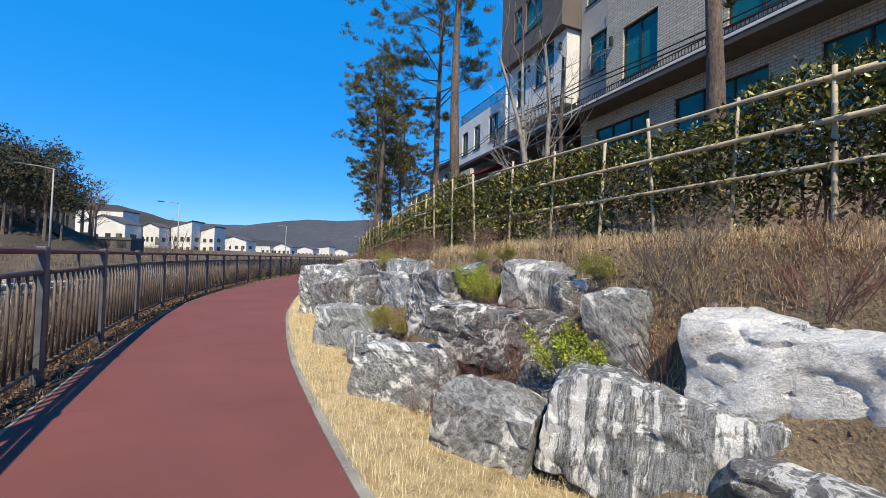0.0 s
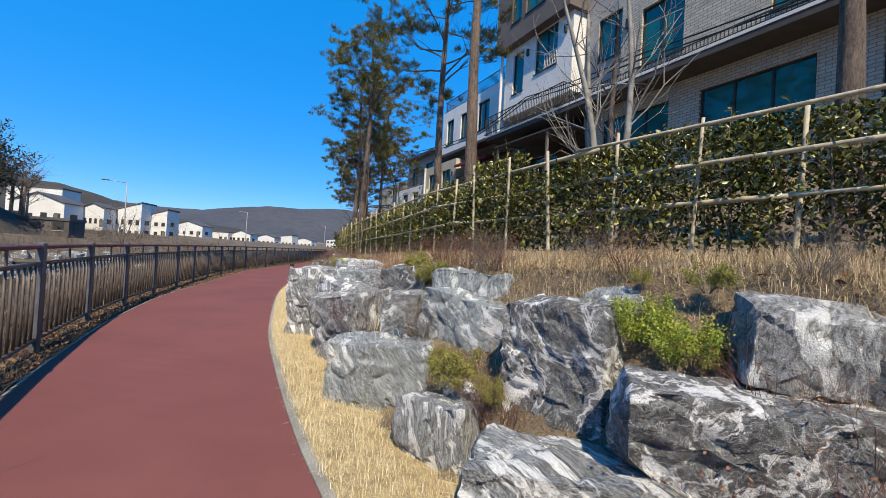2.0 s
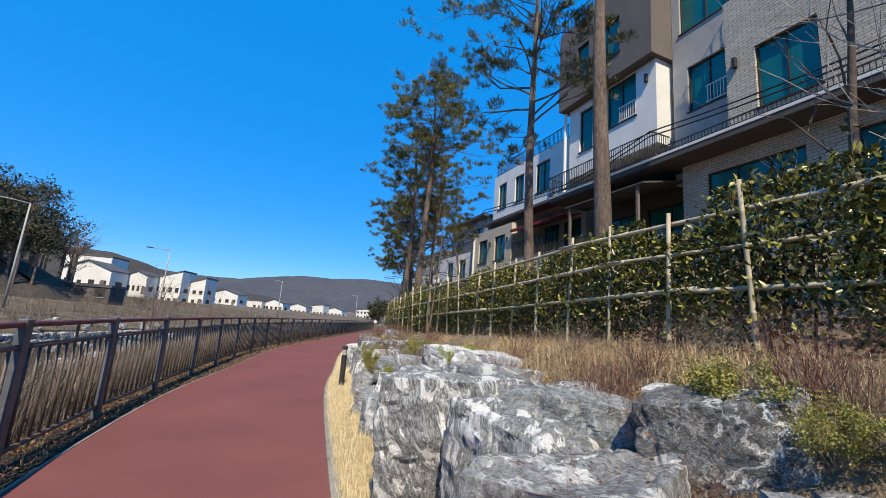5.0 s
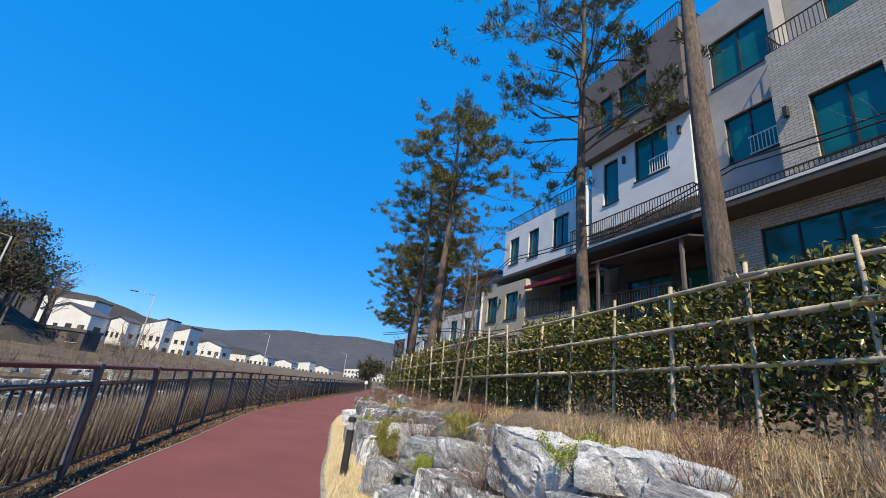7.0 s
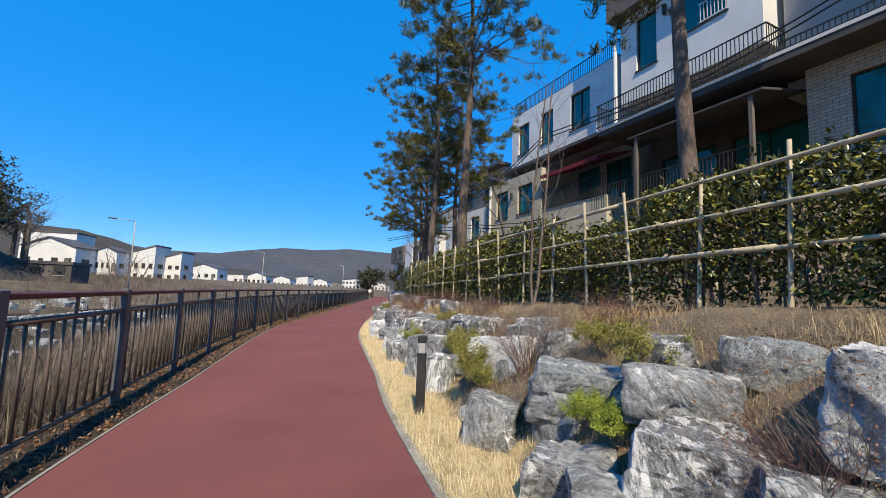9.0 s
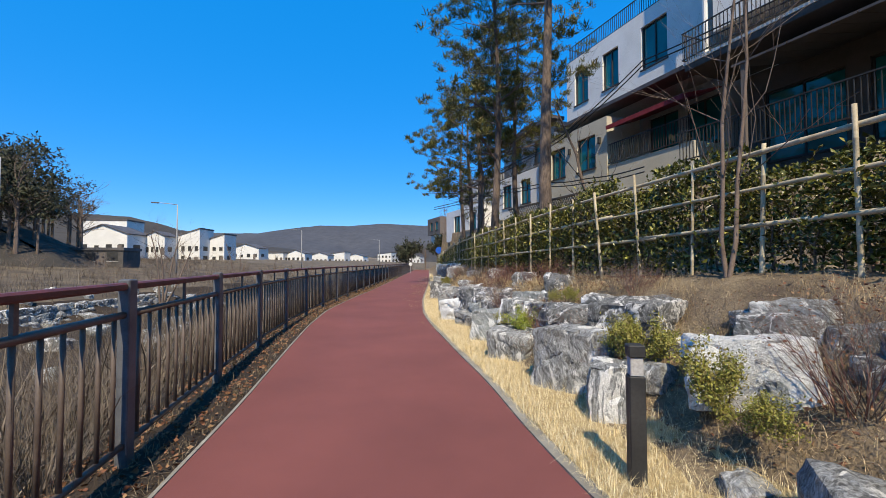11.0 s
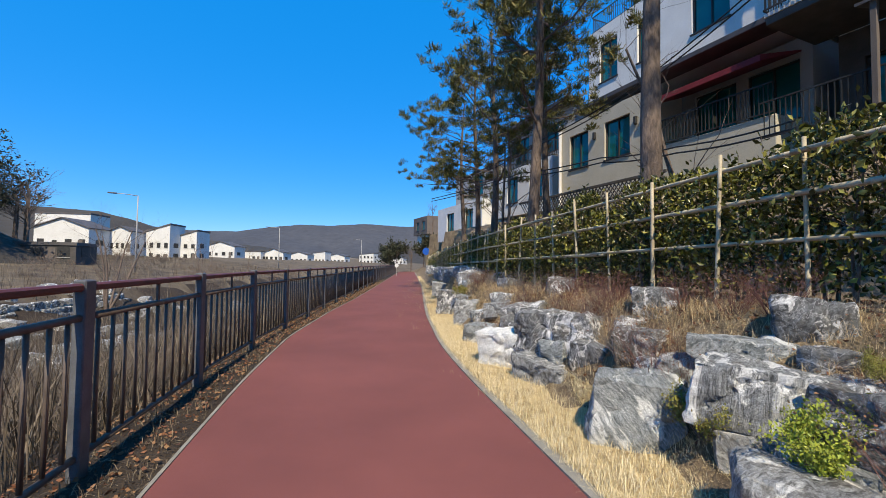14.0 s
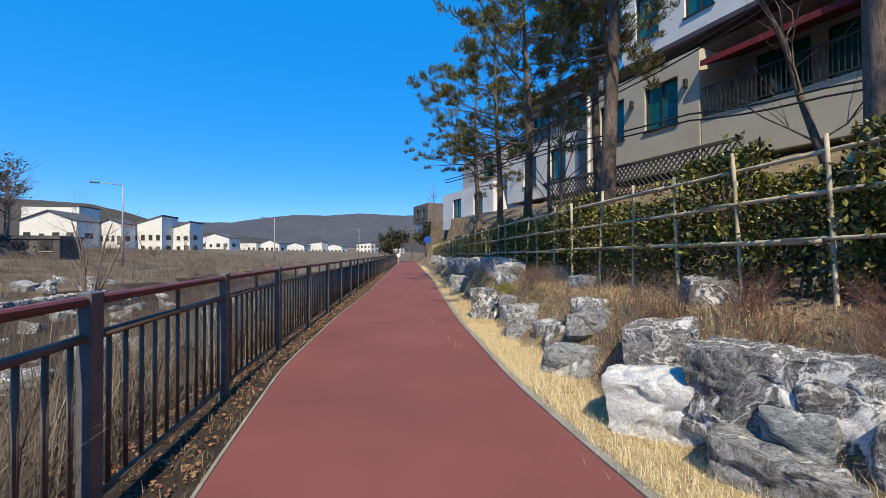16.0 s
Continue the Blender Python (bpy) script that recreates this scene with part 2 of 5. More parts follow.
def ground_look(nt, b):
    v = texco(nt)
    big, mid, fine = noisy(nt, v, 0.25), noisy(nt, v, 2.2), noisy(nt, v, 45, 5)
    col = ramp(nt, mid, [(0.28, (0.085, 0.058, 0.036)), (0.5, (0.18, 0.13, 0.078)), (0.72, (0.31, 0.235, 0.14))])
    col = mixcol(nt, ramp(nt, big, [(0.4, (0,) * 3), (0.65, (0.5,) * 3)]), col, (0.20, 0.15, 0.105))
    nt.links.new(mixcol(nt, 0.9, col, ramp(nt, fine, [(0.25, (0.5,) * 3), (0.75, (1.4,) * 3)]), "MULTIPLY"), b.inputs["Base Color"])
    b.inputs["Roughness"].default_value = 0.95
    bump(nt, b, fine, 0.9, 0.04)


M["ground"] = mat("dry_ground", ground_look)
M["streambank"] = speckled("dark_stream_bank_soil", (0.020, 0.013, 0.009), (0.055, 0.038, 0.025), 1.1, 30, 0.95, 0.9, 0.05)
ground = put("ground", mesh("ground", np.stack([GX.ravel(), GY.ravel(), GZ.ravel()], 1), faces, M["ground"], True), label="dry brown earth and straw along the stream valley", category="ground", kind="structure")
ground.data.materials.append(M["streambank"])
M["farbank"] = speckled("brown_brush_slope", (0.055, 0.040, 0.028), (0.19, 0.145, 0.09), 0.35, 9, 0.95, 0.9, 0.1)
ground.data.materials.append(M["farbank"])
for po in ground.data.polygons:
    c0 = po.center
    fx = float(fence_x(c0.y))
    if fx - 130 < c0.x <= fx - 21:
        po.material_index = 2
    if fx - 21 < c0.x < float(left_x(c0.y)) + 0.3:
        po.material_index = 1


def ribbon(name, fa, fb, z0, z1, y0, y1, material, dips=(0, 0), step=0.25, **tags):
    ys = np.arange(y0, y1, step)
    v, f = [], []
    for y in ys:
        a, b2 = float(fa(y)), float(fb(y))
        da, db = (float(edge_dip(y)) * k for k in dips)
        v += [(a, y, z0 + da), (a, y, z1 + da), (b2, y, z1 + db), (b2, y, z0 + db)]
    for i in range(len(ys) - 1):
        q = 4 * i
        f += [(q + k, q + k + 4, q + (k + 1) % 4 + 4, q + (k + 1) % 4) for k in range(4)]
    f += [(0, 1, 2, 3), (4 * len(ys) - 1, 4 * len(ys) - 2, 4 * len(ys) - 3, 4 * len(ys) - 4)]
    return put(name, mesh(name, v, f, material), **tags)


ribbon("road", left_x, right_x, -0.12, 0.0, -11, 88, M["path"], (0, 1), label="dark red rubberised walking and cycling path", category="path", kind="structure")
ribbon("kerb_right", lambda y: right_x(y) + 0.003, lambda y: right_x(y) + 0.095, -0.12, 0.012, -11, 88, M["kerb"], (1, 1), label="low concrete kerb along the red path", category="kerb", kind="structure")
ribbon("kerb_left", lambda y: left_x(y) - 0.03, lambda y: left_x(y) - 0.003, -0.12, 0.006, -11, 88, M["kerb"], label="thin concrete edge beside the railing", category="kerb", kind="structure")


# ---- railing along the stream ----
PITCH, RAIL_TOP, START = 1.95, 1.19, -5.01
posts = tread(fence_x, START, 86, PITCH)
fence = put("fence", None, label="dark painted steel railing with red-brown top rail", category="fence")
fence.location = (float(posts[8][0]), float(posts[8][1]), 0)
bpy.context.view_layer.update()
FI = Matrix.Translation(fence.location).inverted()
post_me = bevelled(Soup().box(-0.036, 0.036, -0.055, 0.055, -0.25, RAIL_TOP + 0.02).me("post", M["fence"]), 0.008)
bal_me = Soup().tube([(0, 0, 0.12), (0, 0, 0.975)], 0.0135, 7).me("baluster", M["baluster"], True)
strut_me = Soup().box(-0.009, 0.009, -0.016, 0.016, 0.985, RAIL_TOP - 0.05).me("strut", M["baluster"])
top_me = bevelled(Soup().box(-0.03, 0.03, 0.057, PITCH - 0.057, RAIL_TOP - 0.05, RAIL_TOP).me("top_rail", M["redrail"]), 0.012)
mid_me = Soup().tube([(0, 0.05, 0.975), (0, PITCH - 0.05, 0.975)], 0.024, 9).me("mid_rail", M["baluster"], True)
low_me = Soup().tube([(0, 0.05, 0.115), (0, PITCH - 0.05, 0.115)], 0.022, 9).me("low_rail", M["baluster"], True)
far = Soup()
for i, (px, py) in enumerate(posts[:-1]):
    qx, qy = posts[i + 1]
    turn = math.degrees(math.atan2(-(qx - px), qy - py))
    m = FI @ pose(px, py, 0, 0, 0, turn)
    put("post", post_me, fence, m)
    put("top_rail", top_me, fence, m, "red-brown painted top rail")
    put("mid_rail", mid_me, fence, m)
    put("low_rail", low_me, fence, m)
    put("strut", strut_me, fence, m @ pose(0, PITCH / 2, 0))
    for k in range(11):
        if i < 27:
            put("baluster", bal_me, fence, m @ pose(0, 0.155 + k * 0.164, 0, random.uniform(-0.4, 0.4)))
        else:
            o = m @ Vector((0, 0.155 + k * 0.164, 0))
            far.box(o.x - 0.01, o.x + 0.01, o.y - 0.015, o.y + 0.015, 0.13, 0.975)
put("baluster_row", far.me("baluster_row", M["baluster"]), fence, kind="stuff")

# ---- bamboo fence on the bank ----
bposts = tread(bam_x, -7.0, 60, 0.78)
bamboo = put("bamboo_fence", None, label="weathered pale bamboo lattice fence tied along the bank", category="fence")
bamboo.location = (float(bposts[14][0]), float(bposts[14][1]), float(bam_z(bposts[14][1])))
BI = Matrix.Translation(bamboo.location).inverted()


def pole(r0, r1, length, nodes):
    """A bamboo pole along z with its nodes."""
    zs, rs = [0.0], [r0]
    for k in range(1, nodes):
        z = length * k / nodes
        r = r0 + (r1 - r0) * k / nodes
        zs += [z - 0.008, z, z + 0.008]
        rs += [r, r * 1.16, r]
    zs.append(length)
    rs.append(r1)
    return Soup().tube([(0, 0, z) for z in zs], rs, 8).me("pole", M["bamboo"], True)


stake_me = [pole(0.021, 0.018, 1.62, 6), pole(0.024, 0.019, 1.54, 5), pole(0.018, 0.016, 1.58, 7)]
for i, (px, py) in enumerate(bposts):
    put("stake", stake_me[i % 3], bamboo, BI @ pose(px, py, float(bam_z(py)) - 0.25, random.uniform(-3, 3), random.uniform(-3, 3), random.uniform(0, 90)))
rail_mes = [pole(0.026, 0.020, 4.6, 14), pole(0.022, 0.017, 4.6, 13)]
for row, zz in enumerate((0.50, 0.86, 1.20)):
    spots = tread(bam_x, -7.0 + 0.7 * row, 60, 4.3)
    for i in range(len(spots) - 1):
        (px, py), (qx, qy) = spots[i], spots[i + 1]
        nrm = Vector((qy - py, px - qx, 0)).normalized() * -0.032
        a = Vector((px, py, float(bam_z(py)) + zz + random.uniform(-0.02, 0.02))) + nrm
        b2 = Vector((qx, qy, float(bam_z(qy)) + zz + random.uniform(-0.02, 0.02))) + nrm
        q = (b2 - a).to_track_quat("Z", "Y").to_matrix().to_4x4()
        put("rail", rail_mes[(i + row) % 2], bamboo, BI @ Matrix.Translation(a) @ q)

# ---- bollard light ----
bol = put("bollard_light", None, label="slim dark bronze bollard light in dry grass", category="bollard")
bol.location = (-5.245, 14.72, 0.03)
put("post", bevelled(Soup().box(-0.045, 0.045, -0.045, 0.045, -0.1, 0.62).me("post", M["dark"]), 0.006), bol)
put("lamp_head", bevelled(Soup().box(-0.036, 0.036, -0.036, 0.036, 0.62, 0.73).me("lamp_head", M["grey"]), 0.004), bol)
put("cap", bevelled(Soup().box(-0.047, 0.047, -0.047, 0.047, 0.73, 0.80).me("cap", M["dark"]), 0.006), bol)

# ---- terrace houses above the bank ----
FW = 16.0
BASIS = Matrix(((-0.5, 0.866025, 0, 0), (0.866025, 0.5, 0, 0), (0, 0, 1, 0), (0, 0, 0, 1)))


def at_facade(s, w, z):
    """A place from metres along the facades, distance across and height."""
    return Vector((-0.5 * s + 0.866025 * w, 0.866025 * s + 0.5 * w, z))


# local axes of a house: x along the facades, y into the house, z up
def house_frame(s, w, z):
    return Matrix.Translation(at_facade(s, w, z)) @ Matrix(((-0.5, 0.866025, 0, 0), (0.866025, 0.5, 0, 0), (0, 0, 1, 0), (0, 0, 0, 1)))


def wall_with_openings(x0, x1, z0, z1, y0, thick, holes):
    """One wall slab along x from y0 to y0 + thick, cut through at holes (x0, x1, z0, z1)."""
    xs = sorted({x0, x1, *[v for h in holes for v in h[:2]]})
    zs = sorted({z0, z1, *[v for h in holes for v in h[2:4]]})
    xs, zs = [x for x in xs if x0 <= x <= x1], [z for z in zs if z0 <= z <= z1]
    so, at = Soup(), {}

    def vert(i, k, back):
        if (i, k, back) not in at:
            at[i, k, back] = len(so.v)
            so.v.append((xs[i], y0 + thick * back, zs[k]))
        return at[i, k, back]

    def solid(i, k):
        if not (0 <= i < len(xs) - 1 and 0 <= k < len(zs) - 1):
            return False
        xm, zm = (xs[i] + xs[i + 1]) / 2, (zs[k] + zs[k + 1]) / 2
        return not any(h[0] < xm < h[1] and h[2] < zm < h[3] for h in holes)

    for i in range(len(xs) - 1):
        for k in range(len(zs) - 1):
            if not solid(i, k):
                continue
            so.f.append((vert(i, k, 0), vert(i + 1, k, 0), vert(i + 1, k + 1, 0), vert(i, k + 1, 0)))
            so.f.append((vert(i, k, 1), vert(i, k + 1, 1), vert(i + 1, k + 1, 1), vert(i + 1, k, 1)))
            for di, dk, a, b2 in ((-1, 0, (i, k), (i, k + 1)), (1, 0, (i + 1, k + 1), (i + 1, k)), (0, -1, (i + 1, k), (i, k)), (0, 1, (i, k + 1), (i + 1, k + 1))):
                if not solid(i + di, k + dk):
                    so.f.append((vert(*a, 0), vert(*b2, 0), vert(*b2, 1), vert(*a, 1)))
    return so


def window(house, x0, x1, z0, z1, y, split=2, rail=False):
    win = put("window", Soup().box(x0, x1, y + 0.16, y + 0.175, z0, z1).me("window", M["glass"]), house, label="blue-green tinted window pane")
    fr = Soup()
    t = 0.06
    fr.box(x0, x1, y + 0.10, y + 0.158, z0, z0 + t).box(x0, x1, y + 0.10, y + 0.158, z1 - t, z1)
    fr.box(x0, x0 + t, y + 0.10, y + 0.158, z0 + t, z1 - t).box(x1 - t, x1, y + 0.10, y + 0.158, z0 + t, z1 - t)
    for k in range(1, split):
        xm = x0 + (x1 - x0) * k / split
        fr.box(xm - 0.03, xm + 0.03, y + 0.11, y + 0.158, z0 + t, z1 - t)
    put("window_frame", fr.me("window_frame", M["dark"]), win)
    put("sill", Soup().box(x0 - 0.05, x1 + 0.05, y - 0.05, y + 0.09, z0 - 0.06, z0 - 0.004).me("sill", M["dark"]), win)
    if rail:
        g = Soup()
        g.box(x0, x0 + (x1 - x0) * 0.55, y - 0.06, y - 0.03, z0 + 0.75, z0 + 0.79)
        g.box(x0, x0 + (x1 - x0) * 0.55, y - 0.06, y - 0.03, z0 + 0.03, z0 + 0.07)
        k = x0
        while k < x0 + (x1 - x0) * 0.55:
            g.box(k, k + 0.025, y - 0.055, y - 0.035, z0 + 0.07, z0 + 0.75)
            k += 0.13
        put("window_guard", g.me("window_guard", M["white"]), win)
    return win


def block(house, name, x0, x1, z0, z1, y, depth, material, wins=(), rail=(), label=""):
    """A box of a house: front wall with through openings, side and back walls, roof slab and dark inside."""
    holes = [(w[0], w[1], w[2], w[3]) for w in wins]
    ob = put(name, wall_with_openings(x0, x1, z0, z1, y, 0.25, holes).me(name, material), house, label=label)
    for wn2, q in (("side_wall", (x0, x0 + 0.25, y + 0.25, y + depth, z0, z1)), ("side_wall", (x1 - 0.25, x1, y + 0.25, y + depth, z0, z1)), ("back_wall", (x0 + 0.25, x1 - 0.25, y + depth - 0.25, y + depth, z0, z1)),
                   ("roof", (x0 + 0.25, x1 - 0.25, y + 0.25, y + depth - 0.25, z1 - 0.25, z1 - 0.02)), ("floor_slab", (x0 + 0.25, x1 - 0.25, y + 0.25, y + depth - 0.25, z0 + 0.02, z0 + 0.2))):
        put(wn2, Soup().box(*q).me(wn2, material), house)
    for i, w in enumerate(wins):
        window(house, *w[:4], y, split=w[4] if len(w) > 4 else 2, rail=i in rail)
    return ob


def railing(house, x0, x1, z, y, h=1.0, side=None, mat_key="dark"):
    g = Soup()
    g.box(x0, x1, y - 0.02, y + 0.02, z + h - 0.04, z + h).box(x0, x1, y - 0.02, y + 0.02, z + 0.06, z + 0.1)
    spots = [(x, y) for x in np.arange(x0, x1, 0.13)]
    if side:
        for xs in (x0, x1):
            g.box(xs - 0.02, xs + 0.02, y + 0.02, y + side, z + h - 0.04, z + h).box(xs - 0.02, xs + 0.02, y + 0.02, y + side, z + 0.06, z + 0.1)
            spots += [(xs, k) for k in np.arange(y + 0.13, y + side, 0.13)]
    rail = put("railing", g.me("railing", M[mat_key]), house)
    bar = Soup().box(-0.011, 0.011, -0.011, 0.011, z + 0.1, z + h - 0.04).me("baluster", M[mat_key])
    for x, k in spots:
        put("baluster", bar, rail, Matrix.Translation((float(x), float(k), 0)))
    return rail


# first house: brown upper box over a white bay, brick front, lower wing
h1 = put("terrace_house", None, label="four-storey terrace house with brown box, white bay and pale brick front", category="house")
h1.matrix_basis = house_frame(0, FW, 4.0)
O = 4.0
block(h1, "brown_box", 18.1, 24.4, 14.0 - O, 18.9 - O, -0.7, 8, M["brown"], [(19.9, 21.6, 15.2 - O, 17.2 - O), (22.0, 22.9, 15.2 - O, 17.2 - O, 1)], label="dark brown rendered top storey")
block(h1, "white_bay", 18.3, 24.0, 9.9 - O, 13.98 - O, -0.2, 7, M["white"], [(19.4, 21.2, 11.7 - O, 13.95 - O), (22.2, 23.2, 11.2 - O, 13.6 - O, 1)], (0,), label="white rendered bay")
block(h1, "grey_wall", 15.2, 18.08, 8.0 - O, 19.4 - O, 0.6, 7, M["grey"], [(15.6, 17.4, 11.1 - O, 13.2 - O), (15.4, 17.7, 15.0 - O, 17.4 - O)], (0,), label="grey rendered wall")
block(h1, "brick_front", 3.0, 15.18, 8.9 - O, 14.2 - O, -0.4, 8, M["brick"], [(12.4, 14.2, 9.45 - O, 11.8 - O), (7.4, 9.6, 9.45 - O, 11.8 - O)], label="pale brick front")
block(h1, "upper_grey", 3.0, 15.18, 14.22 - O, 18.6 - O, 1.6, 6, M["grey"], [(11.6, 14.0, 15.2 - O, 17.4 - O), (6.6, 9.0, 15.2 - O, 17.4 - O)])
railing(h1, 3.0, 15.1, 14.2 - O, -0.3, 1.0, 1.8)
block(h1, "lower_storey", 3.0, 17.4, 3.0 - O, 8.48 - O, 0.1, 6, M["brick"], [(4.0, 7.2, 5.7 - O, 7.9 - O, 3), (8.6, 12.0, 5.7 - O, 7.9 - O, 3), (13.2, 16.4, 5.7 - O, 7.9 - O, 3)], label="pale brick lower storey")
# the recess gets its shade from the dark wall colour
block(h1, "recess_storey", 17.42, 24.0, 3.0 - O, 8.48 - O, 1.6, 5, M["shade"], [(18.0, 20.4, 5.0 - O, 7.6 - O), (21.0, 23.4, 5.0 - O, 7.6 - O)], label="recess under the balcony, its shade painted as dark walls")
can = Soup()
can.v += [(0, 1.5, 8.3 - O), (0.5, 1.5, 8.3 - O), (0.5, -1.9, 7.55 - O), (0, -1.9, 7.55 - O), (0, 1.5, 8.24 - O), (0.5, 1.5, 8.24 - O), (0.5, -1.9, 7.48 - O), (0, -1.9, 7.48 - O)]
can.f += [(0, 1, 2, 3), (7, 6, 5, 4), (3, 2, 6, 7), (0, 4, 5, 1), (1, 5, 6, 2), (0, 3, 7, 4)]
sheet = can.me("canopy_sheet", M["roof"])
for k in range(9):
    put("canopy_sheet", sheet, h1, Matrix.Translation((17.6 + k * 0.52, 0, 0)), "dark sloping canopy sheet")
for xk in (17.9, 21.9):
    put("canopy_post", bevelled(Soup().box(xk, xk + 0.12, -1.85, -1.73, 2.6 - O, 7.5 - O).me("canopy_post", M["brown"]), 0.01), h1)
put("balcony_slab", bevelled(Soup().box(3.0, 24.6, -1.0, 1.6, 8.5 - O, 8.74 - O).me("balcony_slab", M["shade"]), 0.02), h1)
put("slab_edge", Soup().box(3.0, 24.62, -1.02, -0.7, 8.745 - O, 8.85 - O).me("slab_edge", M["white"]), h1, label="thin white slab edge")
railing(h1, 17.8, 24.4, 4.9 - O, -1.7, 1.1)
railing(h1, 17.8, 24.6, 8.85 - O, -1.1, 1.1, 1.0)
railing(h1, 3.0, 17.6, 8.85 - O, -0.9, 0.35)
railing(h1, 18.1, 24.4, 18.9 - O, -0.6, 0.9, 3.0)
put("drain_pipe", Soup().tube([(24.2, -0.35, 8.9 - O), (24.2, -0.35, 13.9 - O)], 0.09, 8).me("drain_pipe", M["white"]), h1)

# second house: white wing over a beige box
h2 = put("terrace_house", None, label="white and beige terrace house with red awning and tinted windows", category="house")
h2.matrix_basis = house_frame(0, FW, 4.0)
block(h2, "white_wing", 24.65, 33.2, 9.2 - O, 12.9 - O, 0.3, 7, M["white"], [(26.4, 27.8, 10.2 - O, 12.2 - O), (29.2, 30.3, 10.2 - O, 12.1 - O), (31.4, 32.5, 10.2 - O, 12.1 - O)], label="white rendered upper storey")
block(h2, "beige_box", 29.2, 34.5, 4.4 - O, 8.45 - O, -0.5, 6, M["beige"], [(30.0, 31.4, 6.1 - O, 7.8 - O), (32.4, 33.7, 6.1 - O, 7.8 - O)], label="beige rendered lower box")
block(h2, "recess", 24.65, 29.18, 4.0 - O, 8.96 - O, 1.6, 5, M["grey"], [(25.0, 26.6, 6.3 - O, 8.3 - O), (27.0, 28.6, 6.3 - O, 8.3 - O)])
put("balcony_floor", bevelled(Soup().box(24.65, 29.18, -0.46, 1.6, 4.4 - O, 6.0 - O).me("balcony_floor", M["beige"]), 0.02), h2)
railing(h2, 24.7, 29.1, 6.0 - O, -0.5, 1.0)
put("eave", bevelled(Soup().box(24.65, 33.6, -0.35, 0.6, 8.98 - O, 9.18 - O).me("eave", M["roof"]), 0.02), h2)
railing(h2, 24.7, 33.1, 12.9 - O, 0.4, 0.9, 2)

awn = Soup()
awn.v += [(x, y, z - O) for y, z in ((1.5, 8.5), (-0.75, 7.85), (1.5, 8.44), (-0.75, 7.66)) for x in (24.9, 29.0)]
awn.f += [(0, 1, 3, 2), (6, 7, 5, 4), (2, 3, 7, 6), (0, 4, 5, 1), (1, 5, 7, 3), (0, 2, 6, 4)]
M["awning"] = speckled("dark_red_awning", (0.14, 0.012, 0.018), (0.20, 0.02, 0.028), 3, 60, 0.8, 0.2)
put("awning", awn.me("awning", M["awning"]), h2, label="dark red balcony awning")
put("drain_pipe", Soup().tube([(34.3, -0.6, 4.4 - O), (34.3, -0.6, 8.5 - O)], 0.08, 8).me("drain_pipe", M["white"]), h2)
for xx, zz in ((29.6, 7.2), (31.9, 7.2)):
    put("wall_lamp", bevelled(Soup().box(xx, xx + 0.12, -0.63, -0.5, zz - O, zz + 0.32 - O).me("wall_lamp", M["dark"]), 0.01), h2)
for xx, zz in ((18.7, 13.0), (21.7, 13.0), (14.75, 11.3)):
    put("wall_lamp", bevelled(Soup().box(xx, xx + 0.14, -0.56 if xx < 15 else -0.34, -0.41 if xx < 15 else -0.21, zz - O, zz + 0.4 - O).me("wall_lamp", M["dark"]), 0.01), h1)

# third house, partly behind the pines
h3 = put("terrace_house", None, label="white and grey terrace house behind the pines", category="house")
h3.matrix_basis = house_frame(0, FW, 4.0)
block(h3, "white_front", 35.3, 41.5, 4.4 - O, 7.3 - O, -0.3, 6, M["white"], [(36.2, 37.4, 5.2 - O, 6.8 - O), (38.6, 39.8, 5.2 - O, 6.8 - O)], label="white rendered lower storey")
block(h3, "grey_top", 34.8, 41.5, 7.5 - O, 10.2 - O, 0.8, 6, M["grey"], [(35.8, 37.4, 8.0 - O, 9.6 - O), (39.0, 40.4, 8.0 - O, 9.6 - O)], label="grey rendered upper storey")
railing(h3, 35.4, 41.4, 7.3 - O, -0.2, 0.95, 1.0)
put("eave", bevelled(Soup().box(34.6, 41.8, 0.2, 1.2, 10.22 - O, 10.45 - O).me("eave", M["roof"]), 0.02), h3)

# houses that end the row
h4 = put("terrace_house", None, label="brown and white house at the far end of the path", category="house")
h4.matrix_basis = house_frame(28, 27.5, 4.2)
block(h4, "brown_front", 56, 63, 5.4 - 3, 8.6 - 3, 0.0, 7, M["brown"], [(57.2, 58.6, 6.2 - 3, 7.8 - 3), (60, 61.4, 6.2 - 3, 7.8 - 3)], label="brown upper storey")
block(h4, "white_base", 57, 62, 3.0 - 3, 5.38 - 3, 0.4, 6, M["white"], [(58, 59.2, 3.6 - 3, 5.0 - 3)], label="white lower storey")
h5 = put("terrace_house", None, label="white terrace house with grey roof behind trees", category="house")
h5.matrix_basis = house_frame(0, FW, 3.0)
block(h5, "white_front", 44.5, 53, 3.4 - 3, 6.4 - 3, 0.5, 7, M["white"], [(46, 47.4, 4.2 - 3, 5.8 - 3), (49.5, 51, 4.2 - 3, 5.8 - 3)], label="white lower storey")
block(h5, "grey_top", 44.5, 51, 6.42 - 3, 9.0 - 3, 1.4, 6, M["grey"], [(46, 47.6, 7.0 - 3, 8.6 - 3)], label="grey upper storey")

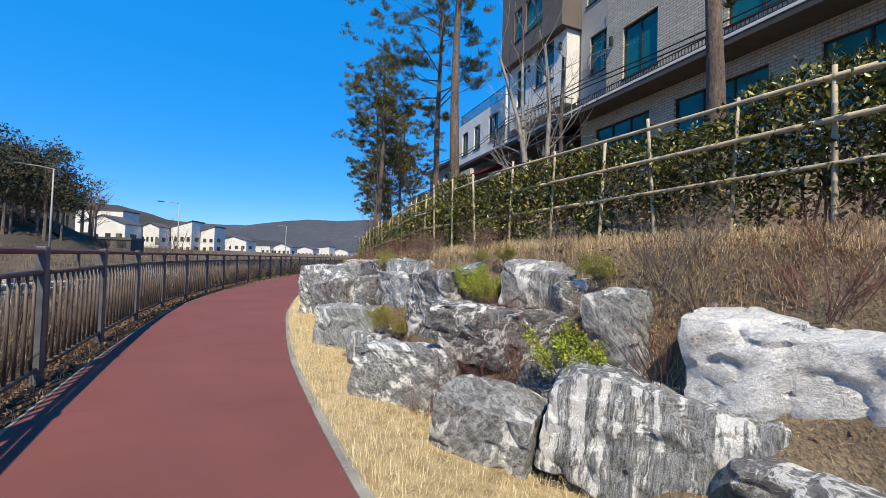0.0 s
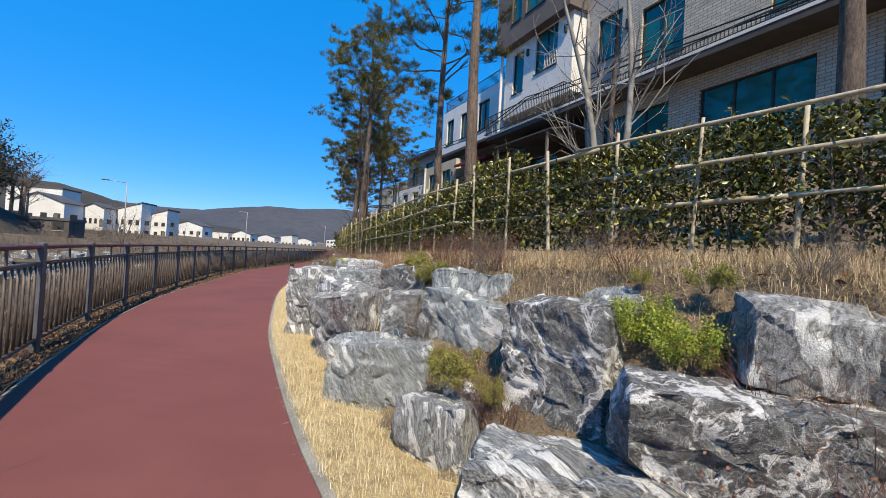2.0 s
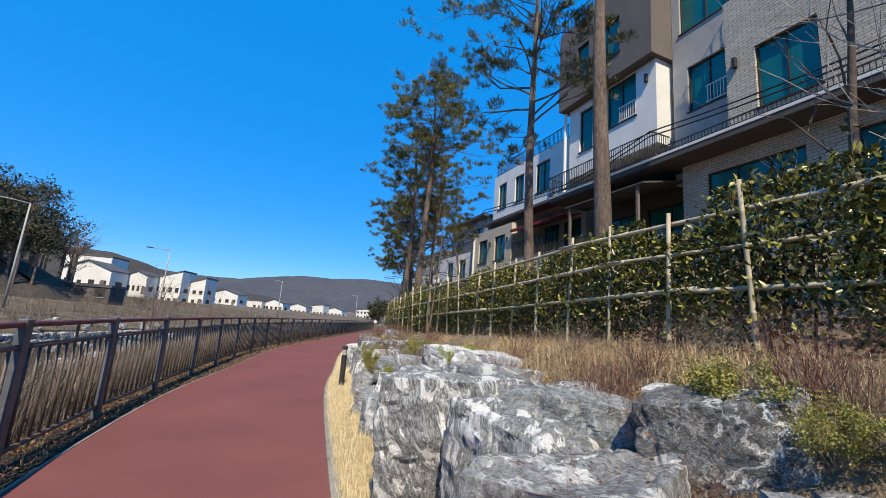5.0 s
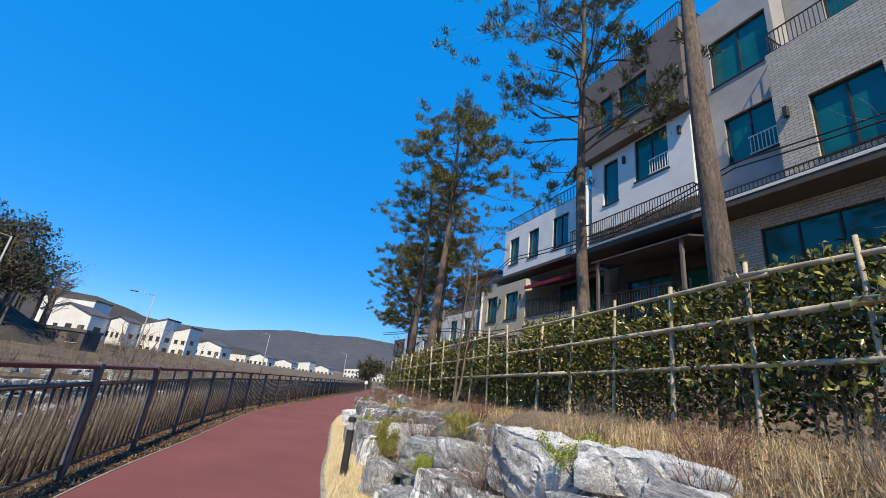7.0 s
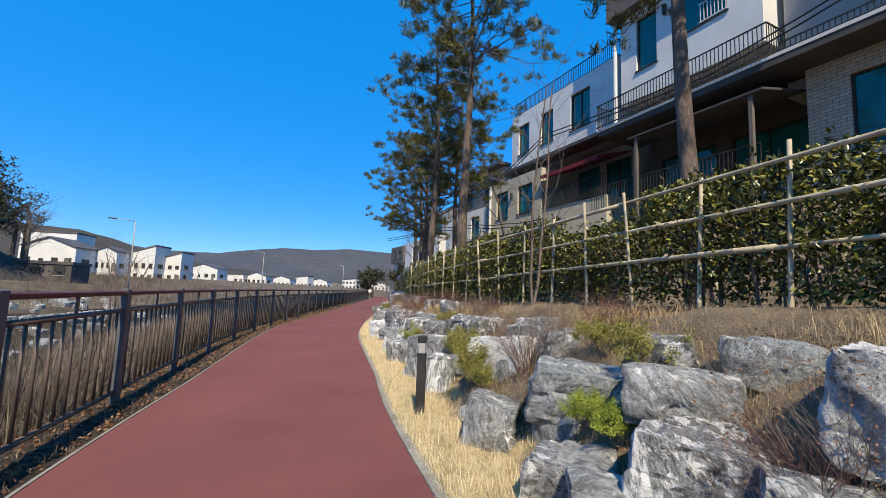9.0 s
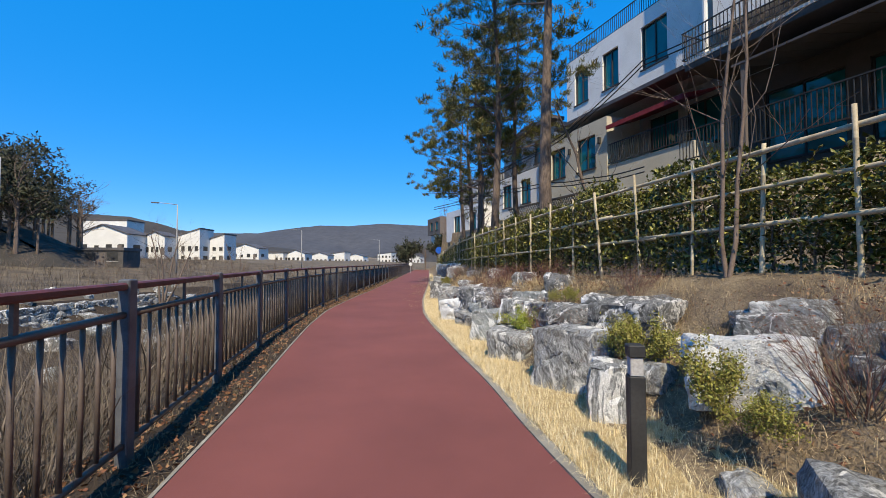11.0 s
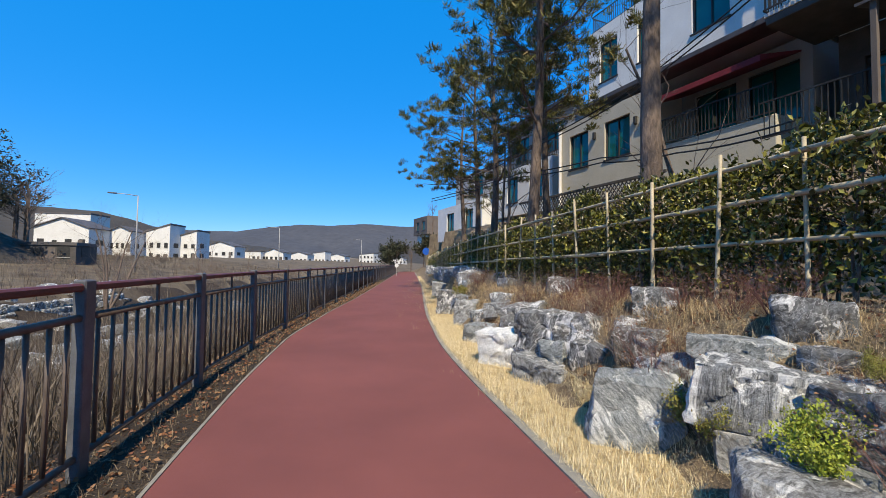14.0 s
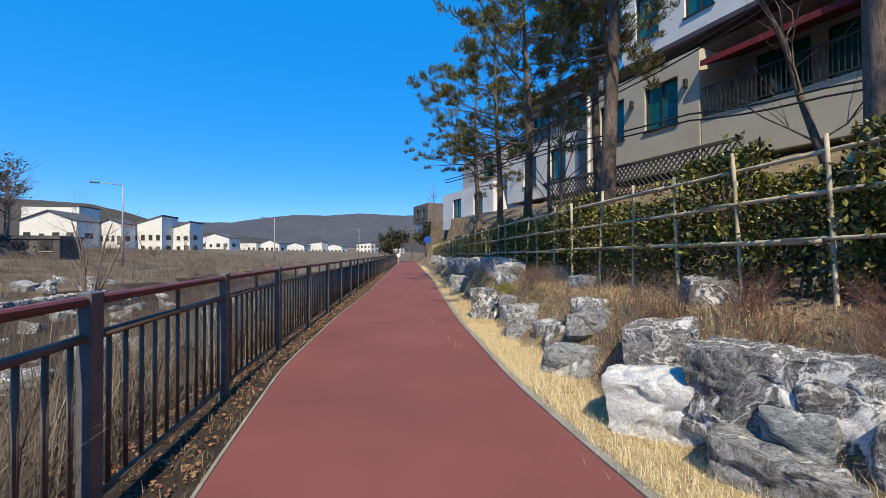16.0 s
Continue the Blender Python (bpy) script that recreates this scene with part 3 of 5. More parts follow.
# lattice screen and cables in front of the houses
lat = put("lattice_screen", None, label="dark brown diagonal timber lattice screen", category="screen")
lat.matrix_basis = house_frame(26.5, 13.2, 3.2)
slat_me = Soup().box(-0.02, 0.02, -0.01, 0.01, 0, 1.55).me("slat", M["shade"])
for k in range(40):
    put("slat", slat_me, lat, pose(0.1 + k * 0.18, 0, 0, 0, 40))
    put("slat", slat_me, lat, pose(0.1 + k * 0.18 + 1.0, 0.022, 0, 0, -40))
for zz in (0.0, 1.2):
    put("frame_rail", bevelled(Soup().box(0, 8.2, -0.035, 0.045, zz - 0.05, zz + 0.05).me("frame_rail", M["shade"]), 0.008), lat)
for nm, row in (("upper", [(3, 5.5), (9, 5.9), (13, 6.2), (16, 5.75), (21, 6.1), (24, 5.2), (27, 4.95), (34, 4.7)]), ("lower", [(21, 3.5), (23, 3.6), (25, 3.85), (28.4, 4.15), (36, 4.4)])):
    for dz in (0.0, 0.12):
        pts = [at_facade(a, 9.0, b + dz) for a, b in row]
        fine = []
        for p, q in zip(pts, pts[1:]):
            fine += [p.lerp(q, t / 6) - Vector((0, 0, 0.05 * math.sin(math.pi * t / 6))) for t in range(6)]
        fine.append(pts[-1])
        put("overhead_cable", Soup().tube(fine, 0.016, 6).me("overhead_cable", M["dark"]), label="black cable strung along the trees", category="cable", group="cables along the trees")


# ---- stone looks ----
def stone(name, base_dark, base_light, vein, amount, stripes, split=(0.3, 0.68), lines=0.3, pale=0.85):
    def build(nt, b):
        v = texco(nt, obj=True)
        info = nt.nodes.new("ShaderNodeObjectInfo")
        rot = nt.nodes.new("ShaderNodeVectorRotate")
        rot.rotation_type = "EULER_XYZ"
        comb = nt.nodes.new("ShaderNodeCombineXYZ")
        for i, k in enumerate((1.2, 0.9, 6.0)):
            mu = nt.nodes.new("ShaderNodeMath")
            mu.operation = "MULTIPLY"
            mu.inputs[1].default_value = k
            nt.links.new(info.outputs["Random"], mu.inputs[0])
            nt.links.new(mu.outputs[0], comb.inputs[i])
        nt.links.new(v, rot.inputs["Vector"])
        nt.links.new(comb.outputs[0], rot.inputs["Rotation"])
        sh = nt.nodes.new("ShaderNodeVectorMath")
        sh.operation = "MULTIPLY_ADD"
        nt.links.new(comb.outputs[0], sh.inputs[0])
        sh.inputs[1].default_value = (7, 5, 3)
        nt.links.new(rot.outputs[0], sh.inputs[2])
        p = sh.outputs[0]
        st = nt.nodes.new("ShaderNodeMapping")
        st.inputs["Scale"].default_value = stripes
        nt.links.new(p, st.inputs[0])
        warp = nt.nodes.new("ShaderNodeTexNoise")
        warp.inputs["Scale"].default_value, warp.inputs["Detail"].default_value = 2.3, 4
        nt.links.new(p, warp.inputs["Vector"])
        bend = nt.nodes.new("ShaderNodeVectorMath")
        bend.operation = "MULTIPLY_ADD"
        nt.links.new(warp.outputs["Color"], bend.inputs[0])
        bend.inputs[1].default_value = (0.30, 0.30, 0.30)
        nt.links.new(st.outputs[0], bend.inputs[2])
        folded = bend.outputs[0]
        tone, band = noisy(nt, p, 1.5, 5, 0.6), noisy(nt, folded, 3.0, 8, 0.68, 0.3)
        vein1, vein2 = noisy(nt, folded, 1.5, 7, 0.6, 0.4), noisy(nt, folded, 8.5, 6, 0.65, 0.5)
        fine, grit = noisy(nt, folded, 19, 6, 0.72, 0.4), noisy(nt, p, 85, 4, 0.75)
        col = ramp(nt, tone, [(split[0], base_dark), (split[1], base_light)])
        col = mixcol(nt, ramp(nt, fine, [(0.43, (0,) * 3), (0.62, (pale,) * 3)]), col, (0.42, 0.43, 0.435))
        col = mixcol(nt, ramp(nt, fine, [(0.28, (0.75,) * 3), (0.44, (0,) * 3)]), col, (0.028, 0.028, 0.030))
        col = mixcol(nt, ramp(nt, vein2, [(0.48, (0,) * 3), (0.5, (0.6 * lines,) * 3), (0.52, (0,) * 3)]), col, vein)
        col = mixcol(nt, ramp(nt, vein1, [(0.485, (0,) * 3), (0.492, (lines,) * 3), (0.504, (lines,) * 3), (0.515, (0,) * 3)]), col, vein)
        col = mixcol(nt, ramp(nt, band, [(amount, (0,) * 3), (amount + 0.045, (1,) * 3)]), col, vein)
        col = mixcol(nt, 0.9, col, ramp(nt, grit, [(0.25, (0.5,) * 3), (0.7, (1.2,) * 3)]), "MULTIPLY")
        lich = noisy(nt, p, 4.5, 6, 0.7)
        col = mixcol(nt, ramp(nt, lich, [(0.58, (0,) * 3), (0.66, (0.55,) * 3)]), col, (0.10, 0.08, 0.062))
        nt.links.new(col, b.inputs["Base Color"])
        b.inputs["Roughness"].default_value = 0.72
        b.inputs["Specular IOR Level"].default_value = 0.35
        bump(nt, b, mixcol(nt, 0.55, grit, fine), 0.9, 0.035)
    return mat(name, build)


STONE = {
    "g": stone("grey_gneiss", (0.075, 0.074, 0.073), (0.23, 0.225, 0.217), (0.68, 0.67, 0.65), 0.555, (2.2, 1, 0.8)),
    "b": stone("blue_grey_gneiss", (0.085, 0.098, 0.10), (0.22, 0.24, 0.24), (0.68, 0.68, 0.66), 0.56, (3.0, 1.2, 0.7)),
    "d": stone("dark_veined_gneiss", (0.042, 0.041, 0.040), (0.13, 0.128, 0.125), (0.80, 0.78, 0.76), 0.56, (1.3, 0.8, 1.2), lines=0.75, pale=0.4),
    "s": stone("striped_gneiss", (0.06, 0.063, 0.067), (0.19, 0.195, 0.195), (0.76, 0.75, 0.73), 0.52, (3.4, 3.0, 0.45)),
    "w": stone("white_quartz_stone", (0.06, 0.058, 0.056), (0.78, 0.77, 0.75), (0.85, 0.84, 0.82), 0.57, (1, 1, 1.3), (0.33, 0.43)),
}
STONE_WORDS = {"g": "rough grey boulder with pale veins set in the bank", "b": "blue-grey layered boulder set in the bank", "d": "dark boulder with bold white quartz veins",
               "s": "grey and white striped boulder at the bank's foot", "w": "dark boulder half covered in white quartz"}


def boulder_mesh(seed, w, d, h, level=4):
    """A quarried block: an angular hull with broken corners, split in layers and roughened."""
    rnd = random.Random(seed)
    bm = bmesh.new()
    half = Vector((0.53 * w, 0.53 * d, 0.53 * h))
    for sx in (-1, 1):
        for sy in (-1, 1):
            for sz in (-1, 1):
                low = 0.86 if w > 0.7 else 0.72
                p = Vector((sx * rnd.uniform(low, 1.0), sy * rnd.uniform(low, 1.0), sz * rnd.uniform(low, 1.0)))
                if rnd.random() < (0.25 if w > 0.7 else 0.45):
                    axis = rnd.randrange(3)
                    q = p.copy()
                    q[axis] *= rnd.uniform(0.2, 0.6)
                    p[(axis + 1) % 3] *= rnd.uniform(0.7, 0.95)
                    bm.verts.new([c * k for c, k in zip(q, half)])
                bm.verts.new([c * k for c, k in zip(p, half)])
    for _ in range(3):
        axis = rnd.randrange(3)
        p = Vector([rnd.uniform(-0.5, 0.5) for _ in range(3)])
        p[axis] = rnd.choice((-1, 1)) * rnd.uniform(0.98, 1.08)
        bm.verts.new([c * k for c, k in zip(p, half)])
    hull = bmesh.ops.convex_hull(bm, input=bm.verts[:])
    bmesh.ops.delete(bm, geom=list({g for g in hull["geom_interior"] + hull["geom_unused"] if isinstance(g, bmesh.types.BMVert)}), context="VERTS")
    size = max(w, d, h)
    limit = max(0.05, size / (5, 8, 12, 18, 22)[max(0, min(level, 5) - 1)])
    for _ in range(6):
        long_edges = [e for e in bm.edges if e.calc_length() > limit]
        if not long_edges:
            break
        bmesh.ops.subdivide_edges(bm, edges=long_edges, cuts=1)
        bmesh.ops.triangulate(bm, faces=bm.faces[:])
    bmesh.ops.smooth_vert(bm, verts=bm.verts[:], factor=0.28, use_axis_x=True, use_axis_y=True, use_axis_z=True)
    bm.normal_update()
    strata = Vector((rnd.gauss(0, 0.6), rnd.gauss(0, 0.4), 1)).normalized()
    off = Vector((rnd.uniform(0, 90), rnd.uniform(0, 90), rnd.uniform(0, 90)))
    k = min(1.0, 0.45 + 0.6 * size)
    moves = []
    for v in bm.verts:
        q = v.co
        layer = (q.dot(strata) * 5.5 + 1.4 * noise.noise(q * 1.6 + off)) % 1.0
        step = 0.02 * (layer if layer < 0.85 else 5.67 * (1 - layer))
        crack = max(0.0, 1 - abs(noise.noise(q * 3.1 + off)) * 14) * 0.028
        moves.append(v.normal * k * (0.055 * noise.noise(q * 2.4 + off) + step - crack + 0.02 * noise.noise(q * 8 + off) + 0.011 * noise.noise(q * 21 + off)))
    for v, mv in zip(bm.verts, moves):
        v.co += mv
    me = bpy.data.meshes.new("boulder")
    bm.to_mesh(me)
    bm.free()
    if level > 2:
        me.polygons.foreach_set("use_smooth", [True] * len(me.polygons))
        me.set_sharp_from_angle(angle=radians(34))
    return me


BOULDERS = []


def boulder(kind, x, y, z, w, d, h, turn):
    n = len(BOULDERS)
    me = boulder_mesh(n * 7 + 3, w, d * 0.9, h * 0.92, 5 if w > 0.85 else 4 if w > 0.4 else 3)
    me.materials.append(STONE[kind])
    rnd = random.Random(n)
    ob = put("boulder", me, m=pose(x, y, z - 0.02, rnd.uniform(-7, 7), rnd.uniform(-7, 7), turn * 0.7 - 16 + rnd.uniform(-8, 8)), label=STONE_WORDS[kind], category="boulder", group="boulders of the bank")
    BOULDERS.append((x, y, w))
    return ob


# ---- plant parts ----
def scatter_blades(spots, lo, hi, width, lean, material, name, rnd, bend=0.5):
    """Thin bent blades of grass at the given places, as one mesh."""
    n = len(spots)
    sp = np.array(spots, float)
    ang, tilt = rnd.uniform(0, 2 * np.pi, n), np.abs(rnd.normal(0, lean, n))
    ln = rnd.uniform(lo, hi, n)
    d = np.stack([np.cos(ang), np.sin(ang)], 1)
    side = np.stack([-d[:, 1], d[:, 0], np.zeros(n)], 1) * (width * rnd.uniform(0.6, 1.3, n))[:, None]
    mid = sp + np.concatenate([d * (np.sin(tilt) * ln * 0.5)[:, None], (np.cos(tilt) * ln * 0.5)[:, None]], 1)
    t2 = np.minimum(tilt * (1 + bend) + bend * 0.4, 1.75)
    tip = mid + np.concatenate([d * (np.sin(t2) * ln * 0.5)[:, None], (np.cos(t2) * ln * 0.5)[:, None]], 1)
    v = np.stack([sp - side, sp + side, mid - side * 0.8, mid + side * 0.8, tip], 1).reshape(-1, 3)
    k = np.arange(n) * 5
    quads, tris = np.stack([k, k + 1, k + 3, k + 2], 1), np.stack([k + 2, k + 3, k + 4], 1)
    me = bpy.data.meshes.new(name)
    me.vertices.add(len(v))
    me.vertices.foreach_set("co", v.ravel())
    loops = np.concatenate([quads.ravel(), tris.ravel()])
    me.loops.add(len(loops))
    me.loops.foreach_set("vertex_index", loops)
    me.polygons.add(2 * n)
    me.polygons.foreach_set("loop_start", np.concatenate([np.arange(n) * 4, 4 * n + np.arange(n) * 3]))
    me.polygons.foreach_set("loop_total", np.concatenate([np.full(n, 4), np.full(n, 3)]))
    me.update(calc_edges=True)
    me.materials.append(material)
    return me


def leaf_cloud(pts, size, material, name, rnd, droop=0.0, shape=0.5):
    """Small four-sided leaves at the given places, as one mesh."""
    n = len(pts)
    p = np.array(pts, float)
    a = rnd.normal(0, 1, (n, 3))
    a /= np.linalg.norm(a, axis=1)[:, None]
    a[:, 2] = np.abs(a[:, 2]) * (1 - droop) - droop * 0.5
    b = np.cross(a, rnd.normal(0, 1, (n, 3)))
    b /= np.linalg.norm(b, axis=1)[:, None]
    s = (size * rnd.uniform(0.6, 1.35, n))[:, None]
    c = np.cross(a, b) * s * 0.12
    v = np.stack([p, p + a * s * 0.5 + b * s * shape * 0.5 + c, p + a * s, p + a * s * 0.5 - b * s * shape * 0.5 + c], 1).reshape(-1, 3)
    k = np.arange(n) * 4
    me = bpy.data.meshes.new(name)
    me.vertices.add(len(v))
    me.vertices.foreach_set("co", v.ravel())
    loops = np.stack([k, k + 1, k + 2, k, k + 2, k + 3], 1).ravel()
    me.loops.add(len(loops))
    me.loops.foreach_set("vertex_index", loops)
    me.polygons.add(2 * n)
    me.polygons.foreach_set("loop_start", np.arange(2 * n) * 3)
    me.polygons.foreach_set("loop_total", np.full(2 * n, 3))
    me.update(calc_edges=True)
    me.materials.append(material)
    return me


NP = np.random.default_rng(4)
M["straw"] = leafy("dry_straw", [(0.58, 0.45, 0.23), (0.74, 0.60, 0.34), (0.82, 0.70, 0.44), (0.66, 0.52, 0.29), (0.85, 0.76, 0.54), (0.36, 0.25, 0.13)], 0.8)
M["hay"] = leafy("dead_grass", [(0.26, 0.18, 0.095), (0.46, 0.34, 0.185), (0.66, 0.53, 0.33), (0.33, 0.225, 0.12), (0.55, 0.425, 0.245), (0.15, 0.092, 0.05)], 0.85)
M["litter"] = leafy("leaf_litter", [(0.13, 0.05, 0.03), (0.22, 0.10, 0.05), (0.28, 0.17, 0.09)], 0.8)
M["green"] = leafy("spring_leaves", [(0.16, 0.21, 0.02), (0.26, 0.31, 0.03), (0.36, 0.38, 0.05), (0.12, 0.16, 0.02)], 0.5)
M["olive"] = leafy("olive_leaves", [(0.15, 0.145, 0.03), (0.25, 0.25, 0.04), (0.20, 0.15, 0.05), (0.30, 0.29, 0.06)], 0.55)
M["hedge"] = leafy("hedge_leaves", [(0.014, 0.019, 0.005), (0.045, 0.052, 0.008), (0.125, 0.122, 0.018), (0.022, 0.028, 0.006), (0.32, 0.29, 0.065), (0.080, 0.082, 0.013)], 0.3)
M["twig"] = speckled("twig_bark", (0.10, 0.07, 0.055), (0.20, 0.15, 0.12), 8, 80, 0.85, 0.3)
M["redtwig"] = speckled("reddish_twigs", (0.09, 0.035, 0.03), (0.20, 0.095, 0.075), 8, 80, 0.8, 0.3)
M["needle"] = leafy("pine_needles", [(0.038, 0.047, 0.010), (0.10, 0.106, 0.02), (0.19, 0.175, 0.038), (0.16, 0.125, 0.04)], 0.5)


def barky(nt, b):
    v = texco(nt, (1, 1, 0.28), obj=True)
    big, fine = noisy(nt, v, 3.0, 4), noisy(nt, v, 26, 6, 0.7, 0.6)
    col = ramp(nt, big, [(0.3, (0.085, 0.06, 0.047)), (0.7, (0.21, 0.155, 0.12))])
    nt.links.new(mixcol(nt, 0.9, col, ramp(nt, fine, [(0.35, (0.35,) * 3), (0.6, (1.15,) * 3)]), "MULTIPLY"), b.inputs["Base Color"])
    b.inputs["Roughness"].default_value = 0.9
    bump(nt, b, fine, 0.9, 0.03)


M["bark"] = mat("pine_bark", barky)
M["palebark"] = speckled("pale_bark", (0.15, 0.135, 0.12), (0.32, 0.30, 0.27), 5, 60, 0.85, 0.5)


def grow(so, p, d, length, r, depth, rnd, spread, tips, segs=3, lift=0.0, kids=(2, 3), sides=5):
    """A limb that bends and forks; the ends of the finest twigs go to tips."""
    pts, rs = [Vector(p)], [r]
    d = Vector(d).normalized()
    for i in range(segs):
        d = (d + Vector((rnd.gauss(0, 0.16), rnd.gauss(0, 0.16), rnd.gauss(0, 0.12) + lift))).normalized()
        pts.append(pts[-1] + d * (length / segs))
        rs.append(r * (1 - 0.45 * (i + 1) / segs))
    so.tube(pts, rs, sides, False)
    if depth == 0:
        tips.append((pts[-1], d))
        return
    for k in range(rnd.randint(*kids)):
        q = pts[rnd.randint(max(1, segs - 2), segs)]
        nd = (d + Vector((rnd.gauss(0, spread), rnd.gauss(0, spread), rnd.gauss(0, spread * 0.6)))).normalized()
        grow(so, q, nd, length * rnd.uniform(0.55, 0.85), rs[-1] * rnd.uniform(0.6, 0.85), depth - 1, rnd, spread, tips, segs, lift, kids, max(3, sides - 1))


# ---- bushes and dry twigs on the bank ----
def bush_model(kind, seed):
    rnd, nr = random.Random(seed), np.random.default_rng(seed)
    so, tips = Soup(), []
    for _ in range(9):
        a = rnd.uniform(0, 6.28)
        grow(so, (0.05 * math.cos(a), 0.05 * math.sin(a), 0), (math.cos(a) * 0.7, math.sin(a) * 0.7, 1), 0.30, 0.008, 2, rnd, 0.45, tips, 2, 0.05)
    stems = so.me("stem_tangle", M["twig"])
    pts = []
    for t, d in tips:
        for _ in range(95 if kind == "g" else 72):
            pts.append(t + Vector((rnd.gauss(0, 0.038), rnd.gauss(0, 0.038), rnd.gauss(0, 0.038))) - d * rnd.uniform(0, 0.2))
    leaves = leaf_cloud(pts, 0.031, M["green" if kind == "g" else "olive"], "foliage", nr, 0.0, 0.55)
    return stems, leaves, max(max(p.x for p in pts) - min(p.x for p in pts), 0.3)


BUSHES = {k: [bush_model(k, s) for s in (11, 12, 13)] for k in "go"}
BUSH_WORDS = {"g": "bright green evergreen shrub among the boulders", "o": "olive-green sparse azalea shrub among the boulders"}


def bush(kind, x, y, size):
    rnd = random.Random(round(x * 31 + y * 17, 3))
    stems, leaves, span = BUSHES[kind][rnd.randint(0, 2)]
    k = min(max(size, 0.22), 0.62) * (1.25 if kind == "g" else 1.0) / span
    ob = put("shrub", None, m=pose(x, y, float(ground_z(x, y)) + 0.14, 0, 0, rnd.uniform(0, 360)) @ Matrix.Diagonal((k, k, k * rnd.uniform(0.95, 1.2), 1)), label=BUSH_WORDS[kind], category="shrub", group="evergreen shrubs on the bank")
    put("stem_tangle", stems, ob)
    put("foliage", leaves, ob)


def twig_model(seed, key="redtwig"):
    rnd, tips, so = random.Random(seed), [], Soup()
    for _ in range(34):
        a = rnd.uniform(0, 6.28)
        r = rnd.uniform(0, 0.12)
        grow(so, (r * math.cos(a), r * math.sin(a), 0), (math.cos(a) * 0.55, math.sin(a) * 0.55, 1), 0.32, 0.0032, 2, rnd, 0.4, tips, 2, 0.03, (2, 4), 3)
    return so.me("twig_tangle", M[key]), leaf_cloud([t for t, _ in tips[::2]], 0.022, M["litter"], "dry_foliage", np.random.default_rng(seed), 0.3)


TWIGS = [twig_model(s) for s in (21, 22, 23)]
M["greytwig"] = speckled("grey_brush_bark", (0.10, 0.08, 0.065), (0.22, 0.18, 0.15), 8, 80, 0.85, 0.3)
GREY_TWIGS = [twig_model(s, "greytwig") for s in (24, 25, 26)]


def twigs(x, y, size):
    rnd = random.Random(round(x * 13 + y * 29, 3))
    st, lv = (TWIGS + GREY_TWIGS)[rnd.randint(0, 5)]
    k = max(size, 0.34) * 2.0
    ob = put("bare_shrub", None, m=pose(x, y, float(ground_z(x, y)) - 0.03, 0, 0, rnd.uniform(0, 360)) @ Matrix.Diagonal((k, k, k, 1)), label="leafless brown twiggy shrub between boulders", category="shrub", group="bare shrubs on the bank")
    put("twig_tangle", st, ob)
    put("dry_foliage", lv, ob)


# boulders of the bank: look, place, width, depth, height, turn
boulder("w", 2.82, 3.70, 0.55, 1.08, 0.66, 0.74, -32)
boulder("s", 2.08, 3.95, 0.08, 1.28, 0.71, 0.81, -19)
boulder("g", 1.06, 4.27, -0.09, 0.73, 0.58, 0.61, 0)
boulder("s", 0.20, 5.30, -0.04, 1.06, 0.68, 0.76, 12)
boulder("g", 2.02, 4.47, 0.67, 0.47, 0.49, 0.72, -16)
boulder("d", 1.22, 5.12, 0.49, 1.50, 0.54, 0.57, -2)
boulder("g", 1.48, 5.28, 0.96, 0.72, 0.47, 0.46, -6)
boulder("d", 2.59, 3.23, 0.15, 0.63, 0.30, 0.14, -35)
boulder("b", -0.2, 7.2, 0.50, 1.28, 0.65, 0.95, -32)
boulder("d", 0.41, 6.13, 0.58, 0.78, 0.62, 1.0, -30)
boulder("b", -1.13, 7.25, 0.05, 1.01, 0.78, 0.90, 7)
boulder("s", -2.51, 9.74, 0.43, 1.15, 0.95, 1.25, 14)
boulder("g", -1.02, 7.71, 0.58, 0.45, 0.47, 0.70, -3)
boulder("b", -0.25, 7.43, 1.05, 0.85, 0.36, 0.31, -18)
boulder("b", -1.63, 9.07, 0.72, 0.95, 0.65, 0.71, -11)
boulder("d", -1.04, 8.48, 0.95, 0.72, 0.50, 0.50, -26)
boulder("g", -3.94, 12.50, 0.14, 0.50, 0.45, 0.52, 5)
boulder("w", -2.19, 11.15, 1.01, 0.90, 0.35, 0.29, -29)
boulder("s", -5.12, 15.79, 0.20, 0.38, 0.42, 0.60, 8)
boulder("g", -4.53, 14.05, 0.18, 0.43, 0.45, 0.50, 3)
boulder("b", -3.84, 13.64, 0.56, 0.75, 0.48, 0.47, -7)
boulder("g", -3.40, 13.00, 0.69, 0.64, 0.45, 0.43, -16)
boulder("d", -3.28, 13.51, 0.91, 0.45, 0.38, 0.33, -16)
boulder("b", -2.94, 12.91, 0.97, 0.52, 0.34, 0.28, -24)
boulder("w", -2.73, 12.02, 0.88, 0.91, 0.54, 0.57, -35)
boulder("s", -3.56, 12.56, 0.42, 0.62, 0.47, 0.45, -15)
boulder("g", -4.06, 13.03, 0.17, 0.59, 0.45, 0.43, -5)
boulder("s", -3.25, 12.11, 0.51, 0.57, 0.30, 0.22, -24)
boulder("w", -4.38, 15.23, 0.59, 0.73, 0.50, 0.51, -14)
boulder("d", -5.09, 17.30, 0.58, 0.71, 0.48, 0.48, -21)
boulder("d", -4.71, 16.58, 0.66, 0.79, 0.54, 0.57, -33)
boulder("g", -5.24, 16.66, 0.25, 0.81, 0.71, 0.81, -23)
boulder("g", -4.84, 15.87, 0.36, 0.49, 0.33, 0.25, -39)
boulder("b", -6.23, 19.23, 0.21, 0.66, 0.62, 0.67, -11)
